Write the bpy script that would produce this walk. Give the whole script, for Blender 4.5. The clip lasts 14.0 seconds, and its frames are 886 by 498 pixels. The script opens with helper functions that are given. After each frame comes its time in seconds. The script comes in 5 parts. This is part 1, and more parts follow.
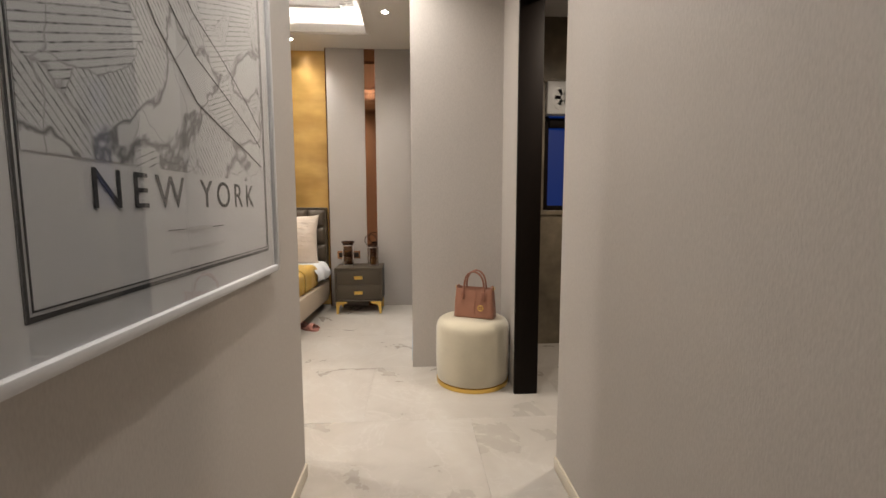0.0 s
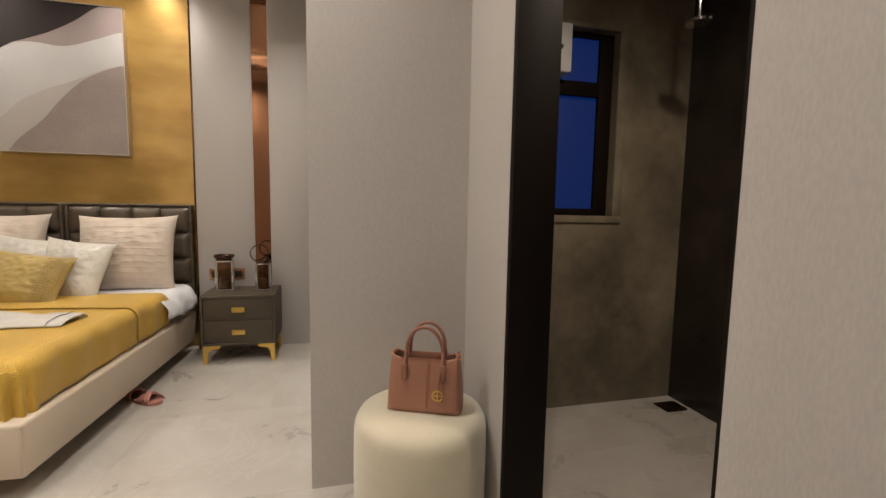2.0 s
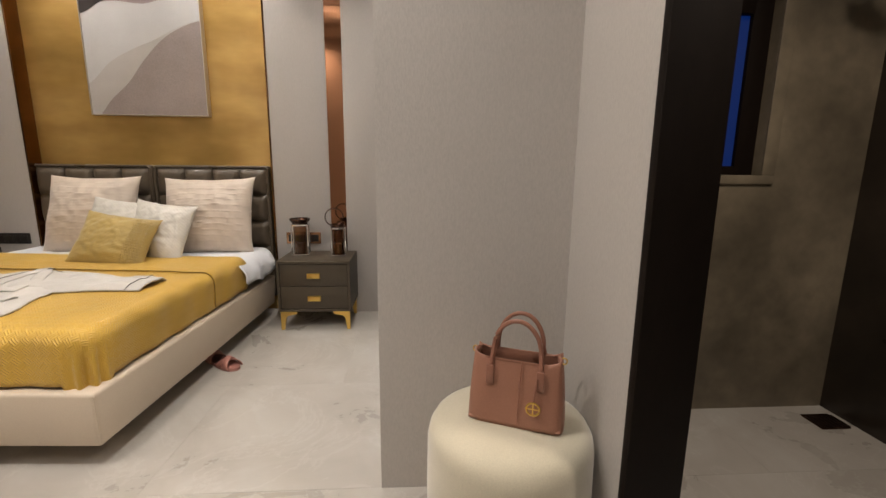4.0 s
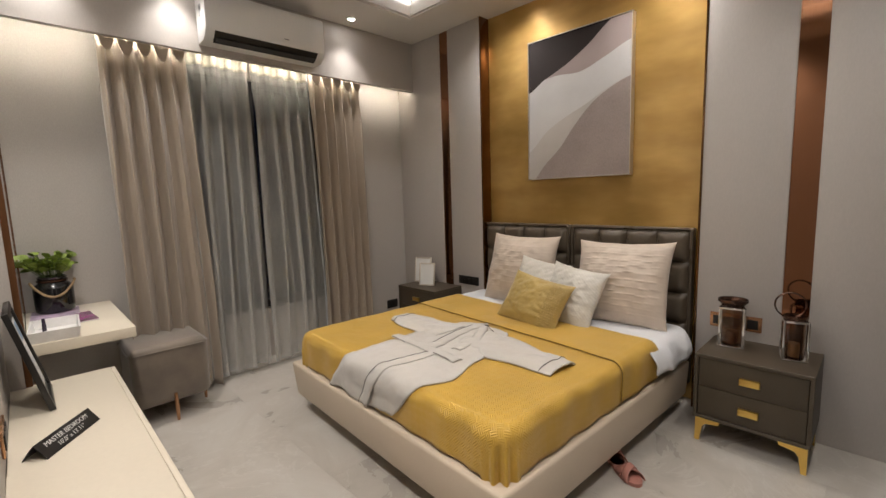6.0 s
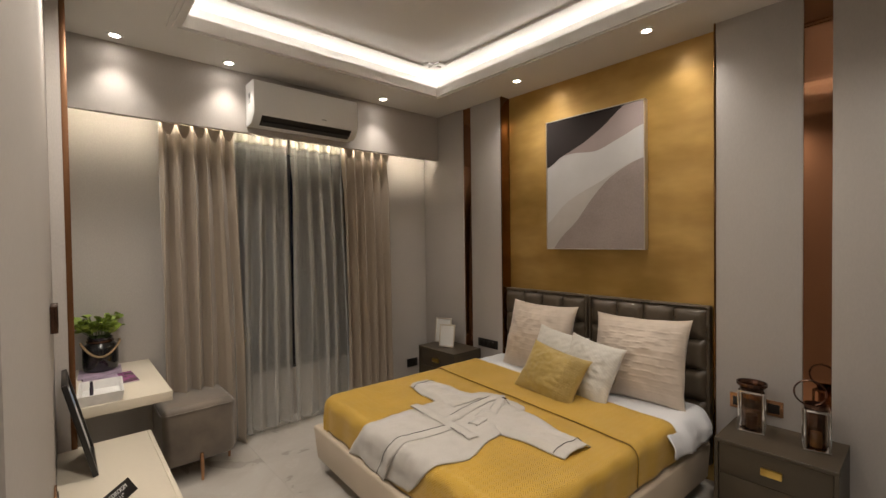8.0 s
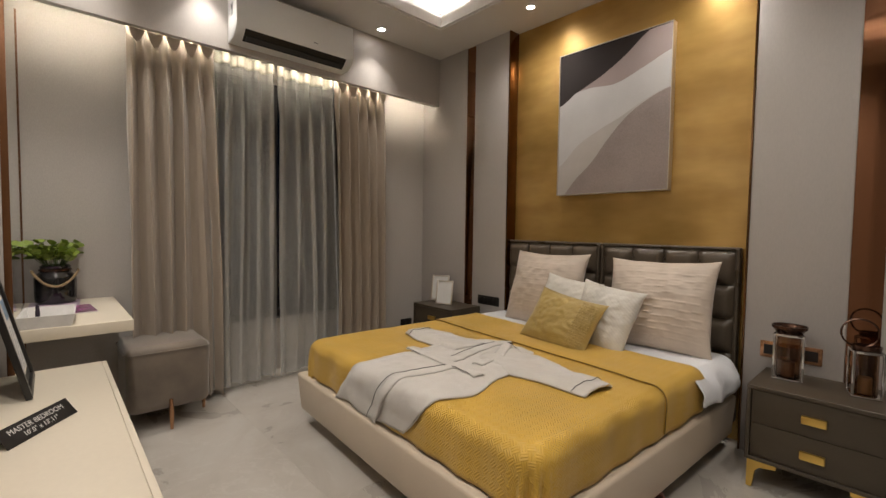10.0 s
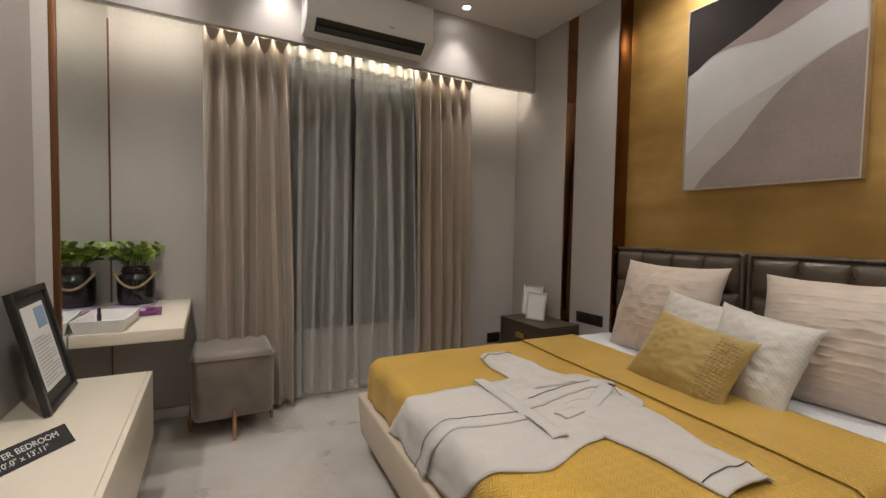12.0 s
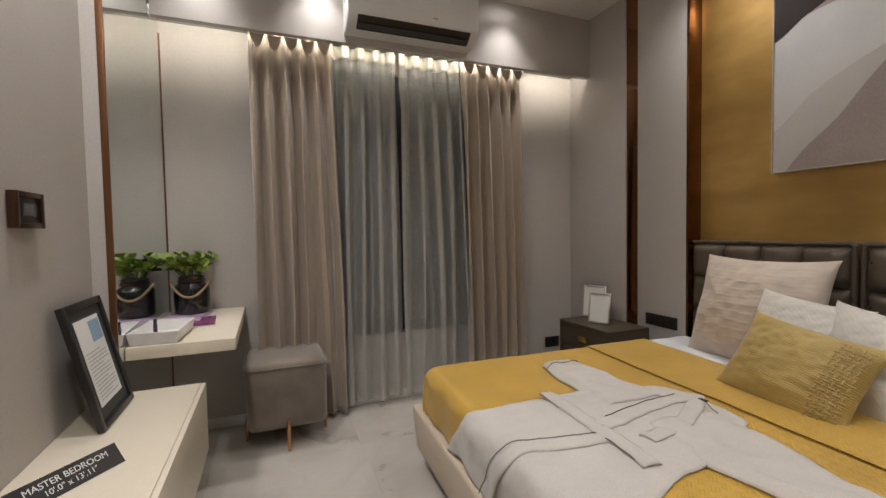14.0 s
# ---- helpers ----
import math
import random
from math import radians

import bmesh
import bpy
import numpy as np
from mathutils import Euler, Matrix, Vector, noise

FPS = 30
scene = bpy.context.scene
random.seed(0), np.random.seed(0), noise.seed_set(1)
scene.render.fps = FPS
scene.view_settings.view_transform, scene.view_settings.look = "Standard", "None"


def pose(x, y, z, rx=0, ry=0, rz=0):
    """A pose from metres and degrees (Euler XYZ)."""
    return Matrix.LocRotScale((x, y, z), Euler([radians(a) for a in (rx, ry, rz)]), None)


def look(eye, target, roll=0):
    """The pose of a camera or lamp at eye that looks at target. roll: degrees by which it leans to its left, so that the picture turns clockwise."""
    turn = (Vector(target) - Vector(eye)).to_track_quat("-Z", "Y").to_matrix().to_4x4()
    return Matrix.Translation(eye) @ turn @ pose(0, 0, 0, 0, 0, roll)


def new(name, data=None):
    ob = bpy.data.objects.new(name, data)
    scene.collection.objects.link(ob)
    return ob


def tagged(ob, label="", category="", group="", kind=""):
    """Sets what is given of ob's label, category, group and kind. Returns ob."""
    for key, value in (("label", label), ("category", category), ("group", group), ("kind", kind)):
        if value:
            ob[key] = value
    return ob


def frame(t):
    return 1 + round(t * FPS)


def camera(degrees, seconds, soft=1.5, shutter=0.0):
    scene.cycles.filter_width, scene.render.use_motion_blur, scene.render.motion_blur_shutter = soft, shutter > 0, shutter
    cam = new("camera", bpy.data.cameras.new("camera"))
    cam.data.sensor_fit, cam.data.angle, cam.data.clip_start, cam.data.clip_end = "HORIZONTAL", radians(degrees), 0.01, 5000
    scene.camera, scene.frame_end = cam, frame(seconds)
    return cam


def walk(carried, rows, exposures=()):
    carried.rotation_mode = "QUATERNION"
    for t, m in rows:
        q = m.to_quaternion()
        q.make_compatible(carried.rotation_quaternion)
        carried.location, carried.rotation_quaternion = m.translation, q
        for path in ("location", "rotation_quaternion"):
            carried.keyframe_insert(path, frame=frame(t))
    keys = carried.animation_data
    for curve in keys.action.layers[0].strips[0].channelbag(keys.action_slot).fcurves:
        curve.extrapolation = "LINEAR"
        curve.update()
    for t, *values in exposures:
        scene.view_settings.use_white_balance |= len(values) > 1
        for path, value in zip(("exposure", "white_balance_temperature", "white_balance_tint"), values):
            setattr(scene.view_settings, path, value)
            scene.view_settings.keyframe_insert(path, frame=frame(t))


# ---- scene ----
cam = camera(91.6, 14.0)
PATH = [
    (0, (-0.018, 0.475, 1.194), (0.114, 2.46, 0.992), -0.1),
    (0.5, (0.044, 0.943, 1.205), (0.199, 2.929, 1.025), -0.8),
    (1, (0.072, 1.292, 1.218), (0.242, 3.278, 1.046), -0.8),
    (1.5, (0.049, 1.6, 1.213), (0.322, 3.573, 1.024), -0.1),
    (2, (0.065, 1.799, 1.183), (0.549, 3.73, 0.991), 1.0),
    (2.2, (0.102, 1.86, 1.174), (0.671, 3.766, 0.967), 0.5),
    (4.3, (0.083, 2.261, 1.165), (-0.051, 4.22, 0.789), 0.2),
    (4.5, (0.01, 2.349, 1.148), (-0.399, 4.275, 0.799), 0.5),
    (5, (-0.171, 2.527, 1.172), (-1.149, 4.242, 0.855), 0.7),
    (5.5, (-0.238, 2.571, 1.274), (-1.525, 4.079, 1.011), -0.3),
    (6, (-0.204, 2.572, 1.424), (-1.626, 3.957, 1.18), -1.8),
    (6.5, (-0.162, 2.559, 1.57), (-1.644, 3.884, 1.351), -1.2),
    (7, (-0.14, 2.519, 1.625), (-1.637, 3.841, 1.519), -1.1),
    (7.5, (-0.091, 2.498, 1.671), (-1.597, 3.813, 1.635), -1.0),
    (9.8, (-0.32, 2.609, 1.253), (-1.778, 3.976, 1.173), 0.8),
    (10, (-0.363, 2.65, 1.253), (-1.838, 3.998, 1.162), 0.8),
    (10.5, (-0.457, 2.693, 1.243), (-1.919, 4.055, 1.148), 1.0),
    (11, (-0.515, 2.839, 1.241), (-2.088, 4.069, 1.124), 0.9),
    (11.5, (-0.599, 2.988, 1.262), (-2.318, 4.004, 1.167), 0.1),
    (12, (-0.636, 3.067, 1.265), (-2.395, 4.015, 1.176), 1.1),
    (12.5, (-0.657, 3.069, 1.252), (-2.441, 3.97, 1.163), 1.7),
    (13, (-0.666, 3.057, 1.249), (-2.473, 3.909, 1.161), 1.7),
    (13.5, (-0.666, 3.082, 1.262), (-2.483, 3.912, 1.177), 0.5),
    (14, (-0.798, 3.106, 1.254), (-2.65, 3.857, 1.172), -1.0),
]
walk(cam, [(t, look(eye, target, roll)) for t, eye, target, roll in PATH],
     [(0, 0.80, 6500, 10), (1.5, 0.54, 6650, 10), (4.4, 0.64, 6300, 10), (5, 0.46, 6250, 10), (6, 0.32, 6250, 10), (7.5, -0.04, 6700, 10), (10, 0.06, 6450, 10), (12.5, 0.04, 6150, 10), (14, 0.08, 6050, 10)])

# ---- world and light ----
world = bpy.data.worlds.new("dusk")
world.use_nodes = True
scene.world = world
wb = world.node_tree.nodes["Background"]
wb.inputs["Color"].default_value = (0.012, 0.045, 0.19, 1)
wb.inputs["Strength"].default_value = 0.012

CEIL = 2.955          # underside of the dropped ceiling
DOWNLIGHTS = [(-3.54, 2.777), (-3.54, 3.45), (-3.51, 4.78), (-2.41, 5.39), (-1.32, 5.345), (-0.27, 4.636)]
# Unseen fill spots added out of view; y = 1.70 follows the poster's shadow.
UNSEEN_LIGHTS = [(-2.36, 2.72), (-1.28, 2.72), (-0.21, 3.25), (-0.085, 1.70), (0.06, -0.8)]
WARM = (1.0, 0.93, 0.85)


def spot_lamp(name, x, y, z, watts, cone, size=0.03, colour=WARM):
    data = bpy.data.lights.new(name, "SPOT")
    data.energy, data.spot_size, data.spot_blend, data.shadow_soft_size, data.color = watts, radians(cone), 1.0, size, colour
    ob = new(name, data)
    ob.matrix_world = pose(x, y, z)
    return ob


for x, y in DOWNLIGHTS:
    spot_lamp("downlight_or_fill_lamp", x, y, CEIL - 0.012, 38 if x < -3 else 42 if y > 5 else 62, 92 if x < -3 else 140, 0.045)
# Added fill from the unseen spots, with no fitting of their own.
for x, y in UNSEEN_LIGHTS:
    spot_lamp("downlight_or_fill_lamp", x, y, CEIL - 0.012, (46 if y > 0 else 26) if y < 2.5 and x > -0.2 else 68 if y < 3 else 46, 150)
# Unseen spot added under the bathroom ceiling to brighten its floor and walls.
spot_lamp("bathroom_fill_lamp", 1.25, 2.75, 2.6, 52, 165, 0.05, (1.0, 0.85, 0.7))

# ---- materials ----


def shader(name):
    m = bpy.data.materials.new(name)
    m.use_nodes = True
    t = m.node_tree
    return m, t, t.nodes["Principled BSDF"]


def link(t, a, b):
    t.links.new(a, b)


def node(t, kind, **values):
    n = t.nodes.new(kind)
    for k, v in values.items():
        if k in n.inputs:
            n.inputs[k].default_value = v
    return n


def coords(t, scale=(1, 1, 1), rot=(0, 0, 0)):
    tc = t.nodes.new("ShaderNodeTexCoord")
    mp = t.nodes.new("ShaderNodeMapping")
    mp.inputs["Scale"].default_value = scale
    mp.inputs["Rotation"].default_value = rot
    link(t, tc.outputs["Object"], mp.inputs["Vector"])
    return mp.outputs["Vector"]


def ramp(t, source, stops):
    r = t.nodes.new("ShaderNodeValToRGB")
    while len(r.color_ramp.elements) < len(stops):
        r.color_ramp.elements.new(0.5)
    for e, (p, c) in zip(r.color_ramp.elements, stops):
        e.position, e.color = p, (*c, 1) if len(c) == 3 else c
    link(t, source, r.inputs["Fac"])
    return r.outputs["Color"]


def shade(c, k):
    return tuple(min(1, v * k) for v in c)


def paint(name, colour, rough=0.5, metal=0.0, blotch=(1.5, 0.12), grain=(120, 0.12), bump=0.15, stretch=(1, 1, 1), sheen=0.0, coat=0.0, spread=0.0):
    """A surface with broad blotches and fine grain in colour, gloss and relief."""
    m, t, b = shader(name)
    v = coords(t, stretch)
    big = node(t, "ShaderNodeTexNoise", Scale=blotch[0], Detail=4.0)
    fine = node(t, "ShaderNodeTexNoise", Scale=grain[0], Detail=3.0)
    link(t, v, big.inputs["Vector"])
    link(t, v, fine.inputs["Vector"])
    c1 = ramp(t, big.outputs["Fac"], [(0.3, shade(colour, 1 - blotch[1])), (0.7, shade(colour, 1 + blotch[1]))])
    c2 = ramp(t, fine.outputs["Fac"], [(0.3, (1 - grain[1],) * 3), (0.7, (1, 1, 1))])
    mix = t.nodes.new("ShaderNodeMix")
    mix.data_type, mix.blend_type = "RGBA", "MULTIPLY"
    mix.inputs["Factor"].default_value = 1.0
    link(t, c1, mix.inputs["A"])
    link(t, c2, mix.inputs["B"])
    out = mix.outputs["Result"]
    if spread:
        info = t.nodes.new("ShaderNodeObjectInfo")
        c3 = ramp(t, info.outputs["Random"], [(0, (1 - spread,) * 3), (1, (1, 1, 1))])
        mix2 = t.nodes.new("ShaderNodeMix")
        mix2.data_type, mix2.blend_type = "RGBA", "MULTIPLY"
        mix2.inputs["Factor"].default_value = 1.0
        link(t, out, mix2.inputs["A"])
        link(t, c3, mix2.inputs["B"])
        out = mix2.outputs["Result"]
    link(t, out, b.inputs["Base Color"])
    r = node(t, "ShaderNodeMapRange", **{"To Min": max(0.0, rough - 0.08), "To Max": min(1.0, rough + 0.08)})
    link(t, big.outputs["Fac"], r.inputs["Value"])
    link(t, r.outputs["Result"], b.inputs["Roughness"])
    b.inputs["Metallic"].default_value = metal
    b.inputs["Sheen Weight"].default_value = sheen
    b.inputs["Coat Weight"].default_value = coat
    if bump:
        bp = node(t, "ShaderNodeBump", Strength=bump, Distance=0.002)
        link(t, fine.outputs["Fac"], bp.inputs["Height"])
        link(t, bp.outputs["Normal"], b.inputs["Normal"])
    return m


def glow(name, colour, strength, under=(0.8, 0.8, 0.8)):
    m, t, b = shader(name)
    b.inputs["Base Color"].default_value = (*under, 1)
    b.inputs["Emission Color"].default_value = (*colour, 1)
    b.inputs["Emission Strength"].default_value = strength
    return m


def glass(name, colour, rough=0.02):
    m, t, b = shader(name)
    b.inputs["Base Color"].default_value = (*colour, 1)
    b.inputs["Transmission Weight"].default_value = 1.0
    b.inputs["Roughness"].default_value = rough
    b.inputs["IOR"].default_value = 1.45
    return m


def marble():
    m, t, b = shader("cream_marble")
    v = coords(t, (1, 1, 1))
    info = t.nodes.new("ShaderNodeObjectInfo")
    add = t.nodes.new("ShaderNodeVectorMath")
    add.operation = "MULTIPLY_ADD"
    add.inputs[1].default_value = (1, 1, 1)
    sc = node(t, "ShaderNodeMath")
    sc.operation = "MULTIPLY"
    sc.inputs[1].default_value = 37.0
    link(t, info.outputs["Random"], sc.inputs[0])
    link(t, v, add.inputs[0])
    link(t, sc.outputs["Value"], add.inputs[2])
    cloud = node(t, "ShaderNodeTexNoise", Scale=2.2, Detail=7.0, Roughness=0.6, Distortion=0.8)
    link(t, add.outputs["Vector"], cloud.inputs["Vector"])
    base = ramp(t, cloud.outputs["Fac"], [(0.25, (0.36, 0.328, 0.287)), (0.5, (0.44, 0.405, 0.36)), (0.78, (0.51, 0.487, 0.446))])
    vein = node(t, "ShaderNodeTexNoise", Scale=1.6, Detail=9.0, Roughness=0.62, Distortion=1.6)
    link(t, add.outputs["Vector"], vein.inputs["Vector"])
    line = ramp(t, vein.outputs["Fac"], [(0.485, (0, 0, 0)), (0.5, (1, 1, 1)), (0.515, (0, 0, 0))])
    fac = node(t, "ShaderNodeMath")
    fac.operation = "MULTIPLY"
    fac.inputs[1].default_value = 0.28
    link(t, line, fac.inputs[0])
    mix = t.nodes.new("ShaderNodeMix")
    mix.data_type = "RGBA"
    link(t, fac.outputs["Value"], mix.inputs["Factor"])
    link(t, base, mix.inputs["A"])
    mix.inputs["B"].default_value = (0.58, 0.555, 0.515, 1)
    link(t, mix.outputs["Result"], b.inputs["Base Color"])
    r = node(t, "ShaderNodeMapRange", **{"To Min": 0.22, "To Max": 0.36})
    link(t, cloud.outputs["Fac"], r.inputs["Value"])
    link(t, r.outputs["Result"], b.inputs["Roughness"])
    return m


def gold_leaf():
    """Trowelled gold plaster: broad wiped strokes, soft patches, a satin sheen."""
    m, t, b = shader("gold_leaf_plaster")
    strokes = node(t, "ShaderNodeTexNoise", Scale=1.0, Detail=4.0, Roughness=0.5)
    link(t, coords(t, (2.2, 1, 6.5)), strokes.inputs["Vector"])
    patch = node(t, "ShaderNodeTexNoise", Scale=1.7, Detail=3.0, Roughness=0.5)
    link(t, coords(t, (1, 1, 1.3)), patch.inputs["Vector"])
    fine = node(t, "ShaderNodeTexNoise", Scale=1.0, Detail=4.0, Roughness=0.6)
    link(t, coords(t, (22, 1, 60)), fine.inputs["Vector"])
    base = ramp(t, patch.outputs["Fac"], [(0.3, (0.46, 0.28, 0.072)), (0.5, (0.60, 0.375, 0.112)), (0.7, (0.72, 0.475, 0.170))])
    worn = ramp(t, strokes.outputs["Fac"], [(0.32, (0.76, 0.74, 0.70)), (0.66, (1, 1, 1))])
    mix = t.nodes.new("ShaderNodeMix")
    mix.data_type, mix.blend_type = "RGBA", "MULTIPLY"
    mix.inputs["Factor"].default_value = 1.0
    link(t, base, mix.inputs["A"])
    link(t, worn, mix.inputs["B"])
    link(t, mix.outputs["Result"], b.inputs["Base Color"])
    b.inputs["Metallic"].default_value = 0.55
    b.inputs["Coat Weight"].default_value = 0.35
    b.inputs["Coat Roughness"].default_value = 0.26
    r = node(t, "ShaderNodeMapRange", **{"From Min": 0.3, "From Max": 0.7, "To Min": 0.33, "To Max": 0.42})
    link(t, patch.outputs["Fac"], r.inputs["Value"])
    link(t, r.outputs["Result"], b.inputs["Roughness"])
    bp = node(t, "ShaderNodeBump", Strength=0.06, Distance=0.002)
    link(t, fine.outputs["Fac"], bp.inputs["Height"])
    link(t, bp.outputs["Normal"], b.inputs["Normal"])
    return m


def quilted(name, colour, cell=0.034, depth=0.7):
    """Basket-weave quilting in the cloth's own metres: squares of three bars, turned by turns."""
    m, t, b = shader(name)
    tc = t.nodes.new("ShaderNodeTexCoord")
    mp = t.nodes.new("ShaderNodeMapping")
    mp.inputs["Rotation"].default_value = (0, 0, radians(45))
    link(t, tc.outputs["UV"], mp.inputs["Vector"])
    v = mp.outputs["Vector"]
    check = node(t, "ShaderNodeTexChecker", Scale=1 / cell)
    link(t, v, check.inputs["Vector"])
    bars = []
    for way in ("X", "Y"):
        w = node(t, "ShaderNodeTexWave", Scale=math.pi / 20 * 3 / cell / 1.0 * 2)
        w.bands_direction = way
        link(t, v, w.inputs["Vector"])
        bars.append(w.outputs["Fac"])
    pick = t.nodes.new("ShaderNodeMix")
    pick.data_type = "FLOAT"
    link(t, check.outputs["Fac"], pick.inputs["Factor"])
    link(t, bars[0], pick.inputs["A"])
    link(t, bars[1], pick.inputs["B"])
    n = node(t, "ShaderNodeTexNoise", Scale=3.5, Detail=5.0)
    link(t, v, n.inputs["Vector"])
    c1 = ramp(t, n.outputs["Fac"], [(0.3, shade(colour, 0.88)), (0.7, shade(colour, 1.1))])
    c2 = ramp(t, pick.outputs["Result"], [(0.0, (0.94, 0.93, 0.90)), (0.5, (1, 1, 1))])
    mix = t.nodes.new("ShaderNodeMix")
    mix.data_type, mix.blend_type = "RGBA", "MULTIPLY"
    mix.inputs["Factor"].default_value = 1.0
    link(t, c1, mix.inputs["A"])
    link(t, c2, mix.inputs["B"])
    link(t, mix.outputs["Result"], b.inputs["Base Color"])
    b.inputs["Roughness"].default_value = 0.4
    b.inputs["Sheen Weight"].default_value = 0.12
    bp = node(t, "ShaderNodeBump", Strength=depth, Distance=0.0045)
    link(t, pick.outputs["Result"], bp.inputs["Height"])
    link(t, bp.outputs["Normal"], b.inputs["Normal"])
    return m


def sheer_cloth():
    m, t, b = shader("sheer_grey_voile")
    v = coords(t, (1, 1, 1))
    n = node(t, "ShaderNodeTexNoise", Scale=300.0, Detail=2.0)
    link(t, v, n.inputs["Vector"])
    b.inputs["Base Color"].default_value = (0.62, 0.605, 0.575, 1)
    b.inputs["Roughness"].default_value = 0.7
    b.inputs["Sheen Weight"].default_value = 0.2
    tr = t.nodes.new("ShaderNodeBsdfTransparent")
    tl = node(t, "ShaderNodeBsdfTranslucent")
    tl.inputs["Color"].default_value = (0.64, 0.61, 0.565, 1)
    m1 = t.nodes.new("ShaderNodeMixShader")
    m1.inputs["Fac"].default_value = 0.3
    link(t, b.outputs["BSDF"], m1.inputs[1])
    link(t, tl.outputs["BSDF"], m1.inputs[2])
    f = node(t, "ShaderNodeMapRange", **{"From Min": 0.35, "From Max": 0.65, "To Min": 0.48, "To Max": 0.70})
    link(t, n.outputs["Fac"], f.inputs["Value"])
    m2 = t.nodes.new("ShaderNodeMixShader")
    link(t, f.outputs["Result"], m2.inputs["Fac"])
    link(t, m1.outputs["Shader"], m2.inputs[1])
    link(t, tr.outputs["BSDF"], m2.inputs[2])
    link(t, m2.outputs["Shader"], t.nodes["Material Output"].inputs["Surface"])
    return m


WALLPAPER = paint("greige_wallpaper", (0.485, 0.448, 0.412), 0.62, blotch=(0.9, 0.05), grain=(220, 0.10), bump=0.25, stretch=(1, 1, 0.35))
PANEL = paint("greige_panel", (0.45, 0.415, 0.385), 0.5, blotch=(1.2, 0.05), grain=(160, 0.05), bump=0.08, stretch=(1, 1, 0.3))
CEILING = paint("white_ceiling_paint", (0.70, 0.675, 0.645), 0.7, blotch=(0.8, 0.03), grain=(90, 0.03), bump=0.05)
MARBLE = marble()
GROUT = paint("pale_grout", (0.40, 0.355, 0.30), 0.7)
GOLD = gold_leaf()
COPPER = paint("copper_mirror", (0.30, 0.145, 0.078), 0.04, 1.0, (0.7, 0.05), (3, 0.02), 0.0)
NICHE = paint("dark_copper_edge", (0.20, 0.10, 0.045), 0.12, 1.0, (0.9, 0.15), (30, 0.05), 0.0)
BRASS = paint("brushed_brass", (0.85, 0.58, 0.16), 0.3, 1.0, (4, 0.05), (200, 0.05), 0.03)
CHROME = paint("polished_chrome", (0.8, 0.8, 0.8), 0.08, 1.0, (2, 0.03), (50, 0.02), 0.0)
MIRROR = paint("silver_mirror", (0.82, 0.86, 0.84), 0.02, 1.0, (0.5, 0.01), (3, 0.01), 0.0)
GREYGLASS = paint("grey_lacquered_glass", (0.30, 0.28, 0.26), 0.06, 0.55, (0.7, 0.04), (4, 0.02), 0.0)
BLACK = paint("black_trim", (0.012, 0.010, 0.009), 0.35, 0, (3, 0.1), (80, 0.1), 0.05)
DARKWOOD = paint("dark_brown_frame", (0.010, 0.006, 0.004), 0.62, 0, (2, 0.2), (60, 0.2), 0.1, (1, 1, 0.2))
BROWNEDGE = paint("copper_brown_edge", (0.17, 0.075, 0.03), 0.3, 0.5, (2, 0.1), (90, 0.08), 0.05)
TAUPE = paint("dark_taupe_lacquer", (0.066, 0.049, 0.030), 0.5, 0, (2.5, 0.08), (140, 0.08), 0.06)
LEATHER = paint("dark_brown_leather", (0.105, 0.080, 0.055), 0.29, 0, (6, 0.12), (160, 0.15), 0.3)
CREAMLEATHER = paint("cream_leatherette", (0.60, 0.50, 0.385), 0.45, 0, (2, 0.05), (180, 0.06), 0.15)
QUILT = quilted("mustard_quilt", (0.57, 0.345, 0.045), 0.028, 0.5)
SHEET = paint("white_cotton", (0.72, 0.72, 0.74), 0.75, 0, (3, 0.04), (250, 0.05), 0.15, sheen=0.2)
ROBE = paint("offwhite_terry", (0.57, 0.535, 0.49), 0.85, 0, (4, 0.05), (260, 0.14), 0.5, sheen=0.3)
PIPING = paint("black_piping", (0.03, 0.028, 0.027), 0.6)
IVORY = paint("ivory_laminate", (0.66, 0.59, 0.475), 0.32, 0, (1.5, 0.03), (60, 0.03), 0.03)
VELVET = paint("taupe_velvet", (0.165, 0.130, 0.098), 0.62, 0, (5, 0.28), (220, 0.12), 0.2, sheen=0.5)
POUFCLOTH = paint("cream_velvet", (0.56, 0.50, 0.37), 0.72, 0, (4, 0.10), (240, 0.10), 0.25, sheen=0.5)
DRAPE = paint("beige_satin_curtain", (0.37, 0.305, 0.24), 0.46, 0, (2, 0.08), (300, 0.10), 0.2, sheen=0.3)
SHEER = sheer_cloth()
PLASTIC = paint("white_plastic", (0.74, 0.74, 0.73), 0.35, 0, (2, 0.02), (80, 0.02), 0.02)
CONCRETE = paint("mottled_stone_tile", (0.20, 0.165, 0.115), 0.4, 0, (2.2, 0.45), (14, 0.25), 0.1)
DARKWOOD.node_tree.nodes["Principled BSDF"].inputs["Specular IOR Level"].default_value = 0.12
DARKSTONE = paint("dark_marble", (0.03, 0.022, 0.016), 0.3, 0, (2.5, 0.5), (12, 0.3), 0.05)
LED = glow("led_white", (1.0, 0.965, 0.925), 13.0)
LEDWARM = glow("led_warm", (1.0, 0.92, 0.76), 60.0)
DISC = glow("downlight_diffuser", (1.0, 0.93, 0.84), 60.0)
# The panes themselves glow blue in place of the dusk sky outside.
DUSKPANE = glow("dusk_sky_glow", (0.02, 0.16, 1.0), 0.05, (0.004, 0.004, 0.006))

# ---- mesh helpers ----


